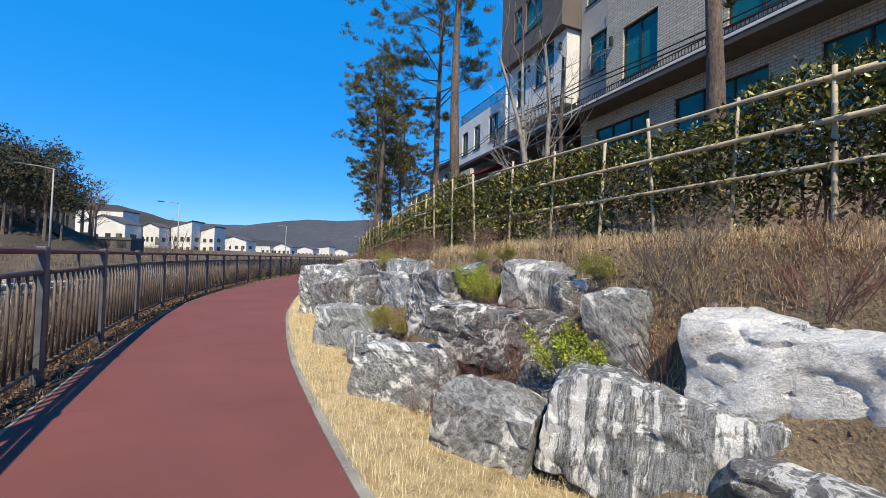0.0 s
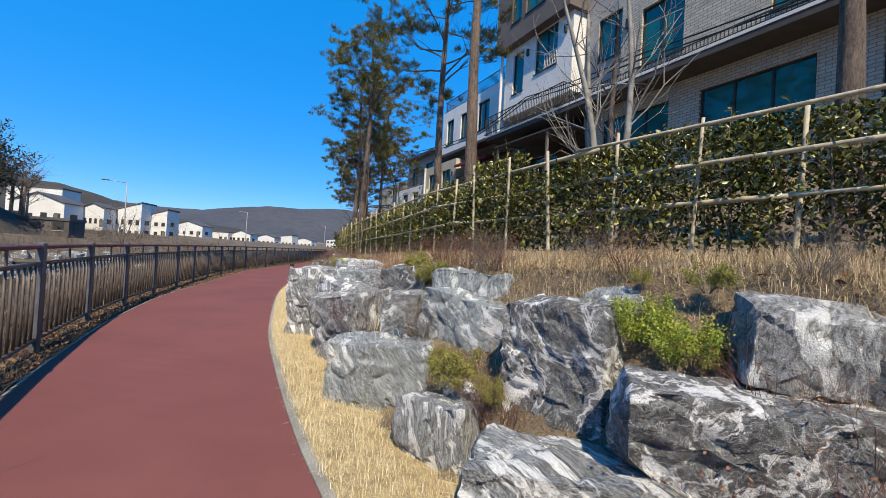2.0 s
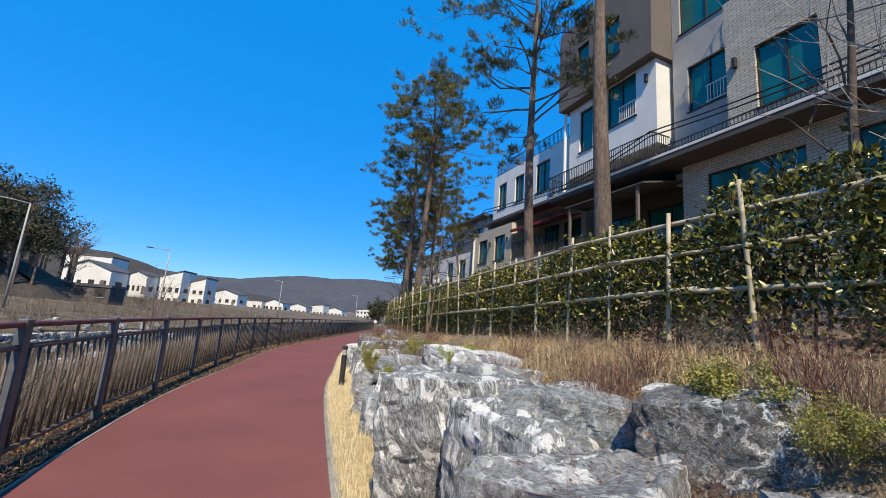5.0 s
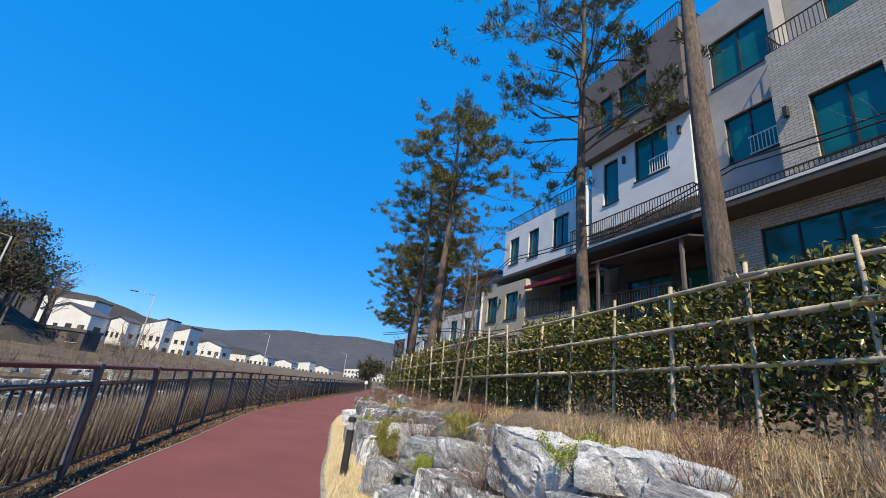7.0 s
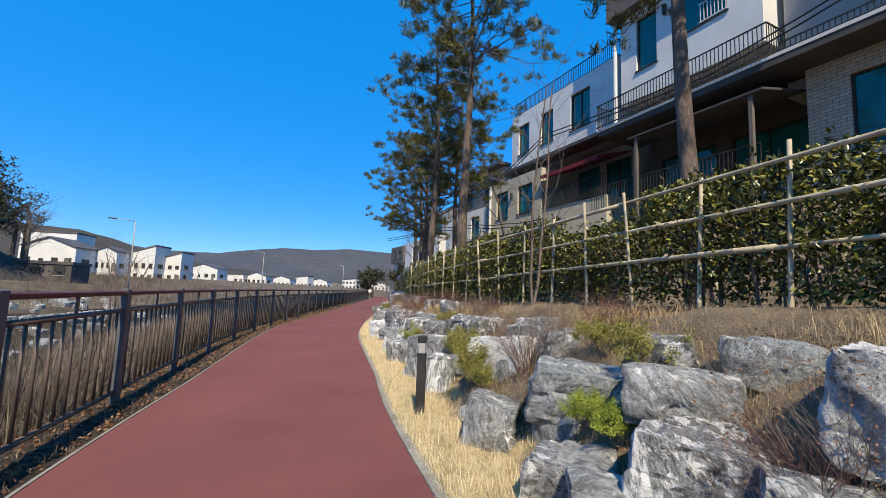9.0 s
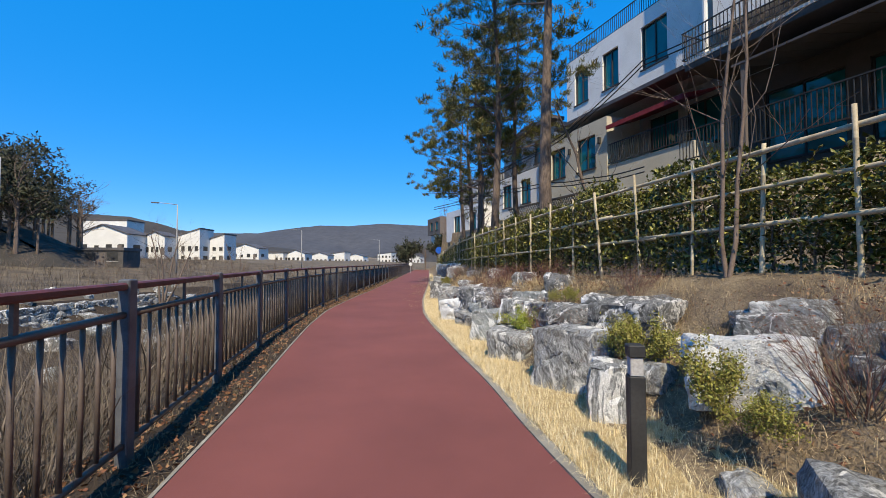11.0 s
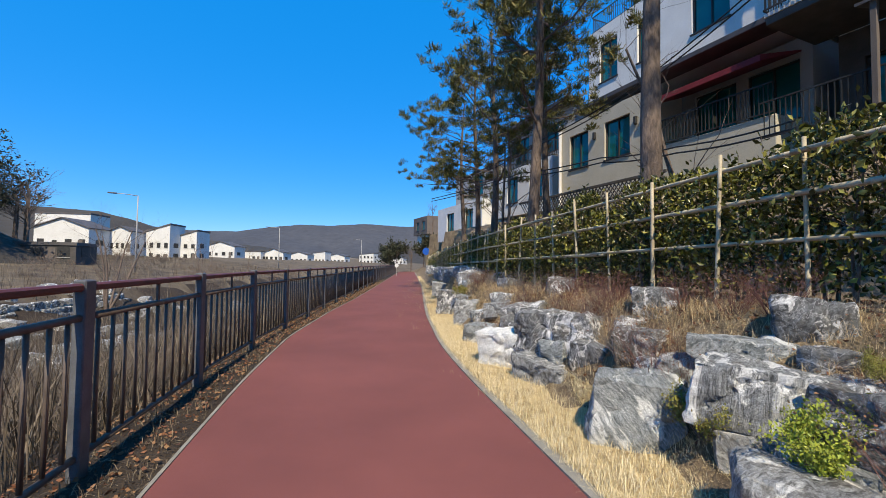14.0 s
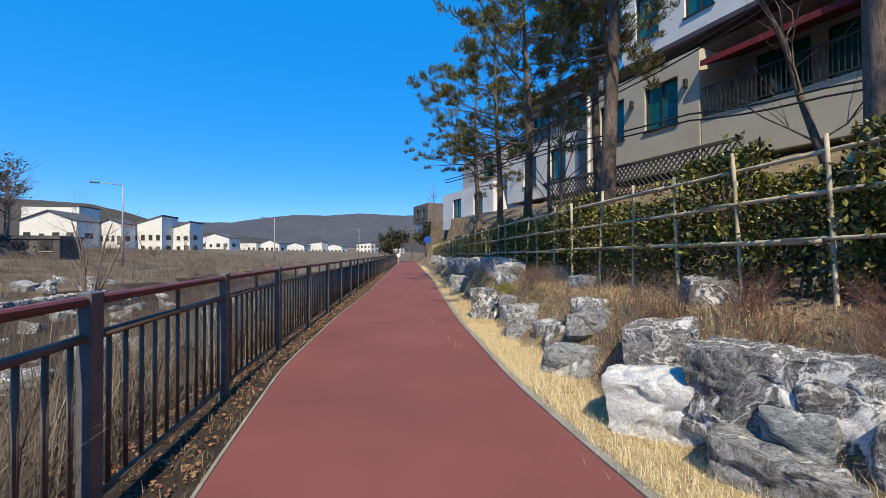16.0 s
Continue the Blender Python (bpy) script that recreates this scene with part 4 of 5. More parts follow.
boulder("b", -5.58, 19.08, 0.76, 0.67, 0.30, 0.21, -21)
boulder("s", -5.58, 18.54, 0.57, 0.99, 0.43, 0.40, -24)
boulder("g", -5.94, 17.87, 0.17, 0.61, 0.50, 0.50, -23)
boulder("d", -6.83, 22.06, 0.57, 0.66, 0.49, 0.48, -22)
boulder("w", -7.07, 21.50, 0.20, 0.76, 0.59, 0.63, -22)
boulder("d", -6.49, 20.97, 0.50, 1.17, 0.60, 0.65, -34)
boulder("g", -6.74, 20.63, 0.14, 0.72, 0.36, 0.30, -34)
boulder("b", -7.48, 22.95, 0.16, 0.63, 0.43, 0.41, -11)
boulder("g", -7.19, 23.29, 0.57, 0.57, 0.38, 0.33, -14)
boulder("g", -7.82, 24.94, 0.26, 0.57, 0.55, 0.73, -5)
boulder("d", -8.31, 27.08, 0.26, 0.82, 0.73, 0.83, -1)
boulder("g", -2.95, 10.75, 0.35, 0.7, 0.6, 0.75, -30)
boulder("g", -2.2, 10.2, 0.85, 0.8, 0.6, 0.5, -25)
boulder("b", -3.5, 11.45, 0.2, 0.55, 0.5, 0.6, -20)
boulder("s", -0.45, 6.3, -0.08, 0.66, 0.5, 0.72, -30)
boulder("b", 0.14, 6.85, 0.42, 0.55, 0.5, 0.8, -40)
boulder("w", -2.05, 11.6, 0.78, 0.85, 0.55, 0.6, -45)
boulder("d", -5.2, 17.95, 0.5, 1.1, 0.6, 0.55, -55)
boulder("g", -1.75, 8.35, 0.35, 0.9, 0.7, 0.95, -40)
boulder("s", -2.0, 9.0, 0.45, 0.85, 0.7, 1.0, -45)
bush("g", 0.96, 5.49, 0.54)
bush("g", 1.61, 4.40, 0.57)
bush("o", 1.94, 4.79, 0.54)
bush("o", -0.14, 6.16, 0.43)
bush("o", 1.16, 5.73, 0.28)
bush("o", -0.69, 7.93, 0.34)
bush("o", -0.84, 8.00, 0.46)
bush("g", 0.75, 5.77, 0.56)
bush("o", 0.88, 6.04, 0.27)
bush("o", -0.37, 6.44, 0.50)
bush("o", -0.53, 6.76, 0.26)
bush("o", -1.01, 8.39, 0.53)
bush("o", -3.45, 13.35, 0.49)
bush("g", -2.60, 11.51, 0.44)
bush("o", -4.63, 15.04, 0.57)
bush("g", -2.62, 11.73, 0.29)
bush("g", -3.83, 13.07, 0.40)
bush("o", -4.89, 15.90, 0.57)
bush("o", -3.61, 13.99, 0.39)
bush("o", -4.81, 15.96, 0.43)
bush("o", -4.62, 14.77, 0.45)
bush("o", -3.65, 14.16, 0.32)
bush("g", -3.92, 13.29, 0.39)
bush("o", -6.01, 18.65, 0.50)
bush("g", -5.80, 18.11, 0.42)
bush("o", -4.67, 15.94, 0.37)
bush("o", -5.20, 17.96, 0.32)
bush("o", -5.33, 18.24, 0.34)
bush("o", -8.06, 26.48, 0.51)
twigs(1.04, 4.83, 0.66)
twigs(2.19, 4.06, 0.46)
twigs(2.50, 4.21, 0.52)
twigs(2.92, 3.72, 0.53)
twigs(-1.49, 7.98, 0.59)
twigs(-1.50, 9.16, 0.43)
twigs(-1.26, 8.56, 0.36)
twigs(-3.22, 12.22, 0.49)
twigs(-4.10, 14.64, 0.58)
twigs(-4.13, 14.70, 0.52)
twigs(-4.21, 14.12, 0.36)
twigs(-6.02, 19.44, 0.50)
twigs(-5.51, 17.80, 0.42)
twigs(-7.17, 22.20, 0.43)
twigs(-6.09, 19.74, 0.52)
twigs(-5.59, 17.35, 0.41)
twigs(-5.00, 16.12, 0.33)
twigs(-3.06, 12.18, 0.47)
twigs(0.20, 16.49, 1.46)
twigs(0.42, 4.88, 0.37)
twigs(0.75, 5.0, 0.5)
twigs(1.35, 4.7, 0.5)
twigs(-0.75, 7.35, 0.45)
twigs(2.35, 4.5, 0.6)
twigs(-0.07, 6.07, 0.40)

# smaller stones farther along the bank
for i in range(26):
    yy = 27.5 + i * 1.05 + random.uniform(-0.3, 0.3)
    xx = float(right_x(yy)) + random.uniform(0.8, 1.5)
    boulder(random.choice("gbdsg"), xx, yy, float(ground_z(xx, yy)) + 0.1, random.uniform(0.5, 0.95), 0.5, random.uniform(0.45, 0.7), random.uniform(-40, 20))

# more bare shrubs between the boulders and under the hedge
for i in range(85):
    yy = random.uniform(1.0, 27)
    foot = float(right_x(yy) + np.interp(yy, FOOT_Y, FOOT_D))
    xx = random.uniform(foot + 0.3, min(foot + 1.6, float(bam_x(yy)) - 0.25))
    twigs(xx, yy, random.uniform(0.2, 0.38))
for i in range(16):
    yy = random.uniform(1.5, 11)
    xx = random.uniform(float(right_x(yy) + np.interp(yy, FOOT_Y, FOOT_D)) + 0.5, float(bam_x(yy)) - 0.3)
    twigs(xx, yy, random.uniform(0.28, 0.44))

# stones wedged between the large ones
for i in range(72):
    yy = random.uniform(2.5, 26)
    foot = float(right_x(yy) + np.interp(yy, FOOT_Y, FOOT_D))
    xx = foot + random.uniform(0.1, 1.35)
    if xx > float(bam_x(yy)) - 0.6:
        continue
    boulder(random.choice("gdbdsd"), xx, yy, float(ground_z(xx, yy)) - 0.08, random.uniform(0.28, 0.5), random.uniform(0.28, 0.42), random.uniform(0.25, 0.42), random.uniform(-70, -20))

for i in range(20):
    yy = random.uniform(12.5, 27)
    xx = float(right_x(yy) + np.interp(yy, FOOT_Y, FOOT_D)) + random.uniform(0.0, 1.2)
    boulder(random.choice("gdsbdg"), xx, yy, float(ground_z(xx, yy)) + 0.02, random.uniform(0.35, 0.6), random.uniform(0.3, 0.45), random.uniform(0.28, 0.45), random.uniform(-60, 0))

# ---- dry grass ----
M["strawbed"] = speckled("straw_bed", (0.30, 0.21, 0.10), (0.60, 0.46, 0.235), 6, 90, 0.95, 0.9, 0.03)
vy = np.arange(-4, 60, 0.2)
vv, vf = [], []
for j, yy in enumerate(vy):
    wid = float(np.interp(yy, FOOT_Y, FOOT_D)) + 0.05
    for k in range(7):
        xx = float(right_x(yy)) + 0.10 + wid * k / 6
        vv.append((xx, yy, float(ground_z(xx, yy)) + 0.012 + 0.02 * math.sin(math.pi * k / 6) + 0.012 * noise.noise((xx * 5, yy * 5, 0))))
        if j and k:
            q = j * 7 + k
            vf.append((q - 8, q - 7, q, q - 1))
put("verge", mesh("verge", vv, vf, M["strawbed"], True), label="flattened straw thatch of the grass verge", category="verge", kind="structure")
def on_ground(x, y, lift):
    return np.stack([x, y, ground_z(x, y) + lift], 1)


def foot_x(y):
    return right_x(y) + np.interp(y, FOOT_Y, FOOT_D)


yy = np.concatenate([NP.uniform(-1, 26, 230000), NP.uniform(26, 60, 40000)])
clump = np.array([noise.noise((v * 1.7, 0, 0)) for v in np.arange(-2, 60.1, 0.1)])
uu = NP.uniform(0.0, 1.0, len(yy))
xx = right_x(yy) + 0.045 + uu * (foot_x(yy) - right_x(yy) + 0.10)
keep = NP.random(len(yy)) < 0.8 + 0.5 * np.interp(yy, np.arange(-2, 60.1, 0.1), clump)
put("verge_grass", scatter_blades(on_ground(xx, yy, -0.005)[keep], 0.05, 0.17, 0.0013, 1.05, M["straw"], "verge_grass", NP, 0.9), label="dry straw-coloured grass verge beside the kerb", category="grass", kind="stuff")
n = 10500
cy = np.where(NP.random(n) < 0.45, NP.uniform(0, 13, n), NP.uniform(13, 50, n))
up = NP.random(n) < 0.5
cx = np.where(up, bam_x(cy) + NP.normal(-0.75, 0.6, n), foot_x(cy) + NP.random(n) * (bam_x(cy) - 0.3 - foot_x(cy)))
cx, cy = np.repeat(cx, 34) + NP.normal(0, 0.12, n * 34), np.repeat(cy, 34) + NP.normal(0, 0.12, n * 34)
put("bank_grass", scatter_blades(on_ground(cx, cy, -0.01), 0.05, 0.19, 0.0015, 1.5, M["hay"], "bank_grass", NP, 0.9), label="tangled dead grass on the bank under the hedge", category="grass", kind="stuff")
cy = NP.uniform(0, 40, 26000)
cx = foot_x(cy) - 0.1 + NP.random(26000) * (bam_x(cy) + 1.3 - foot_x(cy))
put("leaf_litter", leaf_cloud(on_ground(cx, cy, 0.012), 0.042, M["litter"], "leaf_litter", NP, 0.5, 0.6), label="brown fallen leaves scattered on the bank", category="leaves", kind="stuff")

# ---- hedge behind the bamboo ----
def hedge_model(seed):
    rnd, nr, so, tips = random.Random(seed), np.random.default_rng(seed), Soup(), []
    for _ in range(7):
        x0, y0 = rnd.uniform(-0.45, 0.45), rnd.uniform(-0.2, 0.2)
        so.tube([(x0, y0, -0.1), (x0 + rnd.gauss(0, 0.04), y0 + rnd.gauss(0, 0.04), 0.4), (x0 + rnd.gauss(0, 0.09), y0 + rnd.gauss(0, 0.08), 1.0)], [0.014, 0.011, 0.005], 5, False)
        for _ in range(7):
            z0 = rnd.uniform(0.15, 0.9)
            grow(so, (x0, y0, z0), (rnd.gauss(0, 1), rnd.gauss(0, 1), 0.8), 0.28, 0.005, 1, rnd, 0.5, tips, 2, 0.05, (2, 3), 3)
    pts = []
    for _ in range(3600):
        z = 0.06 + 1.26 * rnd.random() ** 0.8
        top = 1.0 if z < 1.0 else max(0.1, (1.32 - z) / 0.32)
        pts.append((rnd.uniform(-0.62, 0.62), rnd.gauss(0, 0.23) * top, z))
    for _ in range(16):
        x0, y0, z0 = rnd.uniform(-0.5, 0.5), rnd.gauss(0, 0.15), rnd.uniform(1.0, 1.2)
        up = Vector((rnd.gauss(0, 0.25), rnd.gauss(0, 0.25), 1)).normalized() * rnd.uniform(0.15, 0.35)
        so.tube([(x0, y0, z0), (x0 + up.x, y0 + up.y, z0 + up.z)], [0.004, 0.002], 3, False)
        pts += [(x0 + up.x * q, y0 + up.y * q, z0 + up.z * q) for q in np.linspace(0.1, 1, 13)]
    for t, _ in tips:
        for _ in range(6):
            pts.append(tuple(t + Vector((rnd.gauss(0, 0.05), rnd.gauss(0, 0.05), rnd.gauss(0, 0.05)))))
    return so.me("stem_tangle", M["twig"]), leaf_cloud(pts, 0.062, M["hedge"], "foliage", nr, 0.0, 0.5)


HEDGES = [hedge_model(s) for s in (31, 32, 33, 34)]
line = tread(lambda y: bam_x(y) + 0.42, -6.5, 58, 0.98)
for i, (px, py) in enumerate(line[:-1]):
    st, lv = HEDGES[i % 4]
    qx, qy = line[i + 1]
    turn = math.degrees(math.atan2(qy - py, qx - px)) + random.uniform(-12, 12)
    k = random.uniform(0.84, 1.16)
    hb = put("hedge_shrub", None, m=pose(px, py, float(bam_z(py)) - 0.02, 0, 0, turn + (180 if i % 3 == 0 else 0)) @ Matrix.Diagonal((1, 1.0, k, 1)), label="glossy dark green evergreen hedge shrub behind bamboo", category="hedge", group="hedge along the bamboo fence")
    put("stem_tangle", st, hb)
    put("foliage", lv, hb)


# ---- trees ----
def pine(x, y, base, height, crown_from, spread, seed, radius=0.17, lean=(0, 0), label="tall red pine with bare trunk and open crown", props=False):
    rnd, nr, so, tips = random.Random(seed), np.random.default_rng(seed), Soup(), []
    tree = put("pine_tree", None, m=pose(x, y, base), label=label, category="pine tree")
    pts, rs = [], []
    n = 12
    for i in range(n + 1):
        k = i / n
        pts.append(Vector((lean[0] * height * k + 0.1 * math.sin(k * 5 + seed), lean[1] * height * k + 0.1 * math.cos(k * 4 + seed) - 0.1, height * k - 0.15)))
        rs.append(radius * (1.0 - 0.78 * k) * (1.25 if i == 0 else 1))
    so.tube(pts, rs, 9, False)
    put("trunk", so.me("trunk", M["bark"], True), tree)
    limbs = Soup()
    k = crown_from
    while k < 1.0:
        i = min(int(k * n), n - 1)
        p = pts[i].lerp(pts[i + 1], k * n - i)
        a = rnd.uniform(0, 6.28)
        reach = spread * (0.45 + 0.75 * math.sin(math.pi * min(1, (k - crown_from) / (1 - crown_from) * 0.8 + 0.2))) * rnd.uniform(0.6, 1.15)
        grow(limbs, p, (math.cos(a), math.sin(a), rnd.uniform(0.0, 0.5)), reach * 0.55, radius * 0.30 * (1.25 - k), 2, rnd, 0.42, tips, 3, 0.03, (2, 3), 5)
        k += (1 - crown_from) / 26
    put("limb_crown", limbs.me("limb_crown", M["bark"]), tree)
    puffs = []
    for t, d in tips:
        for _ in range(3):
            c0 = t + Vector((rnd.gauss(0, 0.17), rnd.gauss(0, 0.17), rnd.gauss(0, 0.06)))
            for _ in range(34):
                puffs.append(tuple(c0 + Vector((rnd.gauss(0, 0.055), rnd.gauss(0, 0.055), rnd.gauss(0, 0.03)))))
    crown = leaf_cloud(puffs, 0.16, M["needle"], "crown", nr, -0.2, 0.05)
    put("crown", crown, tree)
    if props:
        for k in range(3):
            a = 0.5 + k * 2.09
            put("prop", Soup().tube([(0.95 * math.cos(a), 0.95 * math.sin(a), -0.2), (0.14 * math.cos(a), 0.14 * math.sin(a), 1.5)], 0.035, 7).me("prop", M["bamboo"], True), tree, label="pale timber prop")
        put("prop_band", Soup().tube([(0, 0, 1.38), (0, 0, 1.5)], radius * 1.25, 10).me("prop_band", M["twig"]), tree)
    return tree


def bare_tree(x, y, base, height, seed, material="palebark", radius=0.07, label="leafless pale-barked young tree", stems=2, spread=0.38):
    rnd, so, tips = random.Random(seed), Soup(), []
    tree = put("bare_tree", None, m=pose(x, y, base), label=label, category="tree")
    trunk = Soup()
    for s in range(stems):
        a = rnd.uniform(0, 6.28)
        pts, p, d = [Vector((0.04 * s, 0, -0.1))], Vector((0.04 * s, 0, -0.1)), Vector((math.cos(a) * 0.22, math.sin(a) * 0.22, 1)).normalized()
        for i in range(6):
            d = (d + Vector((rnd.gauss(0, 0.08), rnd.gauss(0, 0.08), 0.06))).normalized()
            p = p + d * height * 0.13
            pts.append(p)
        rs = [radius * (1 - 0.11 * i) for i in range(7)]
        trunk.tube(pts, rs, 7, False)
        for i in range(2, 7):
            for _ in range(2):
                grow(so, pts[i], (rnd.gauss(0, 0.7), rnd.gauss(0, 0.7), 0.8), height * 0.2, rs[i] * 0.32, 2, rnd, spread, tips, 3, 0.04, (2, 3), 4)
    put("trunk", trunk.me("trunk", M[material], True), tree)
    put("branch_crown", so.me("branch_crown", M[material]), tree)
    return tree


def gz(x, y):
    return float(ground_z(x, y)) - 0.05


pine(4.92, 9.3, gz(4.92, 9.3), 9.5, 0.6, 2.2, 1, 0.20)
pine(-0.33, 13.87, gz(-0.33, 13.87), 12.0, 0.72, 1.8, 2, 0.19, (0.01, 0.0))
pine(-1.21, 17.16, gz(-1.21, 17.16), 12.0, 0.50, 2.6, 3, 0.16, (-0.02, 0.0), props=True)
pine(-5.0, 22.0, gz(-5.0, 22.0), 10.5, 0.62, 2.3, 4, 0.17, (-0.01, 0.0), props=True)
pine(-6.35, 25.4, gz(-6.35, 25.4), 10.0, 0.38, 2.4, 5, 0.15)
pine(-7.27, 30.64, gz(-7.27, 30.64), 8.6, 0.35, 2.8, 6, 0.15)
pine(-8.0, 34.5, gz(-8.0, 34.5), 8.4, 0.3, 2.9, 7, 0.14)
pine(-8.9, 39.0, gz(-8.9, 39.0), 8.0, 0.28, 2.9, 8, 0.14)
pine(-5.6, 29.0, gz(-5.6, 29.0), 9.4, 0.45, 2.4, 9, 0.13)
bare_tree(1.76, 9.4, gz(1.76, 9.4), 5.6, 41, radius=0.075, stems=3, label="leafless white-barked birch with forked stems")
bare_tree(2.85, 12.34, gz(2.85, 12.34), 6.5, 42, "bark", 0.10, "leafless brown tree beside the terrace houses", 1)
bare_tree(-3.86, 16.6, gz(-3.86, 16.6), 4.6, 43, "twig", radius=0.026, stems=2, label="thin leafless tree with upright forked stems")
bare_tree(-3.2, 24.5, gz(-3.2, 24.5), 6.0, 44, "bark", 0.07, "thin leafless tree among the pines", 1)
bare_tree(-6.9, 27.5, gz(-6.9, 27.5), 5.5, 45, "bark", 0.06, "thin leafless tree among the pines", 2)


# ---- across the stream ----
M["hillside"] = speckled("bare_wooded_hillside", (0.030, 0.026, 0.023), (0.060, 0.052, 0.042), 0.012, 0.12, 0.95, 0.5, 2.0)
# bluish base colour: distance haze is mixed into the bare woodland tone
M["farhill"] = speckled("haze_tinted_ridge", (0.045, 0.048, 0.060), (0.070, 0.070, 0.078), 0.006, 0.06, 0.95, 0.4, 3.0)


def ridge(name, dist, rows, material, foot_z, rough, seed, label):
    """A range of hills round the valley: rows of bearing in degrees and slope to the skyline."""
    bear = np.arange(rows[0][0], rows[-1][0], 0.5)
    slope = np.interp(bear, [r[0] for r in rows], [r[1] for r in rows])
    v, f, cols = [], [], 7
    for i, (a, s) in enumerate(zip(bear, slope)):
        for k in range(cols):
            kk = k / (cols - 1)
            d = dist * (0.62 + 0.38 * kk)
            n = noise.noise((a * 0.25, kk * 3, seed)) * rough + noise.noise((a * 1.1, kk * 5, seed)) * rough * 0.35
            z = foot_z + (dist * s - foot_z) * kk ** 1.15 + n * dist * 0.01 * min(1, kk * 3) * (0.35 if k == cols - 1 else 1)
            v.append((-6 + d * math.sin(radians(a)), 10 + d * math.cos(radians(a)), z))
            if i and k:
                q = i * cols + k
                f.append((q - cols - 1, q - cols, q, q - 1))
    return put(name, mesh(name, v, f, material, True), label=label, category="hills", kind="structure")


ridge("backdrop_ridge", 1300, [(-110, 0.05), (-75, 0.07), (-55, 0.075), (-44, 0.072), (-38, 0.066), (-33, 0.067), (-30, 0.078), (-25.5, 0.088), (-22, 0.087), (-17.5, 0.096), (-12.5, 0.092), (-8, 0.09), (5, 0.10), (40, 0.08), (80, 0.06)], M["farhill"], -3, 0.8, 2.2, "bare wooded ridge closing the valley, haze tinted into its colour")
ridge("backdrop_hill", 420, [(-120, 0.06), (-80, 0.085), (-58, 0.100), (-50, 0.094), (-46, 0.092), (-43, 0.080), (-38, 0.055), (-33, 0.042), (-27, 0.03), (-20, 0.014), (-15, -0.006)], M["hillside"], -3, 0.8, 7.7, "brown leafless wooded hillside behind the houses")
ridge("backdrop_spur", 700, [(-24, -0.004), (-20, 0.012), (-15, 0.03), (-10, 0.05), (-4, 0.06), (6, 0.06), (30, 0.05)], M["hillside"], -3, 0.7, 4.1, "brown leafless wooded spur beyond the path")

M["whitewall"] = speckled("white_house_wall", (0.58, 0.565, 0.53), (0.70, 0.685, 0.655), 0.3, 8, 0.8, 0.1)
M["creamwall"] = speckled("cream_house_wall", (0.52, 0.46, 0.37), (0.62, 0.56, 0.46), 0.3, 8, 0.8, 0.1)
M["darkroof"] = speckled("dark_house_roof", (0.06, 0.055, 0.055), (0.11, 0.10, 0.10), 0.6, 8, 0.7, 0.2)


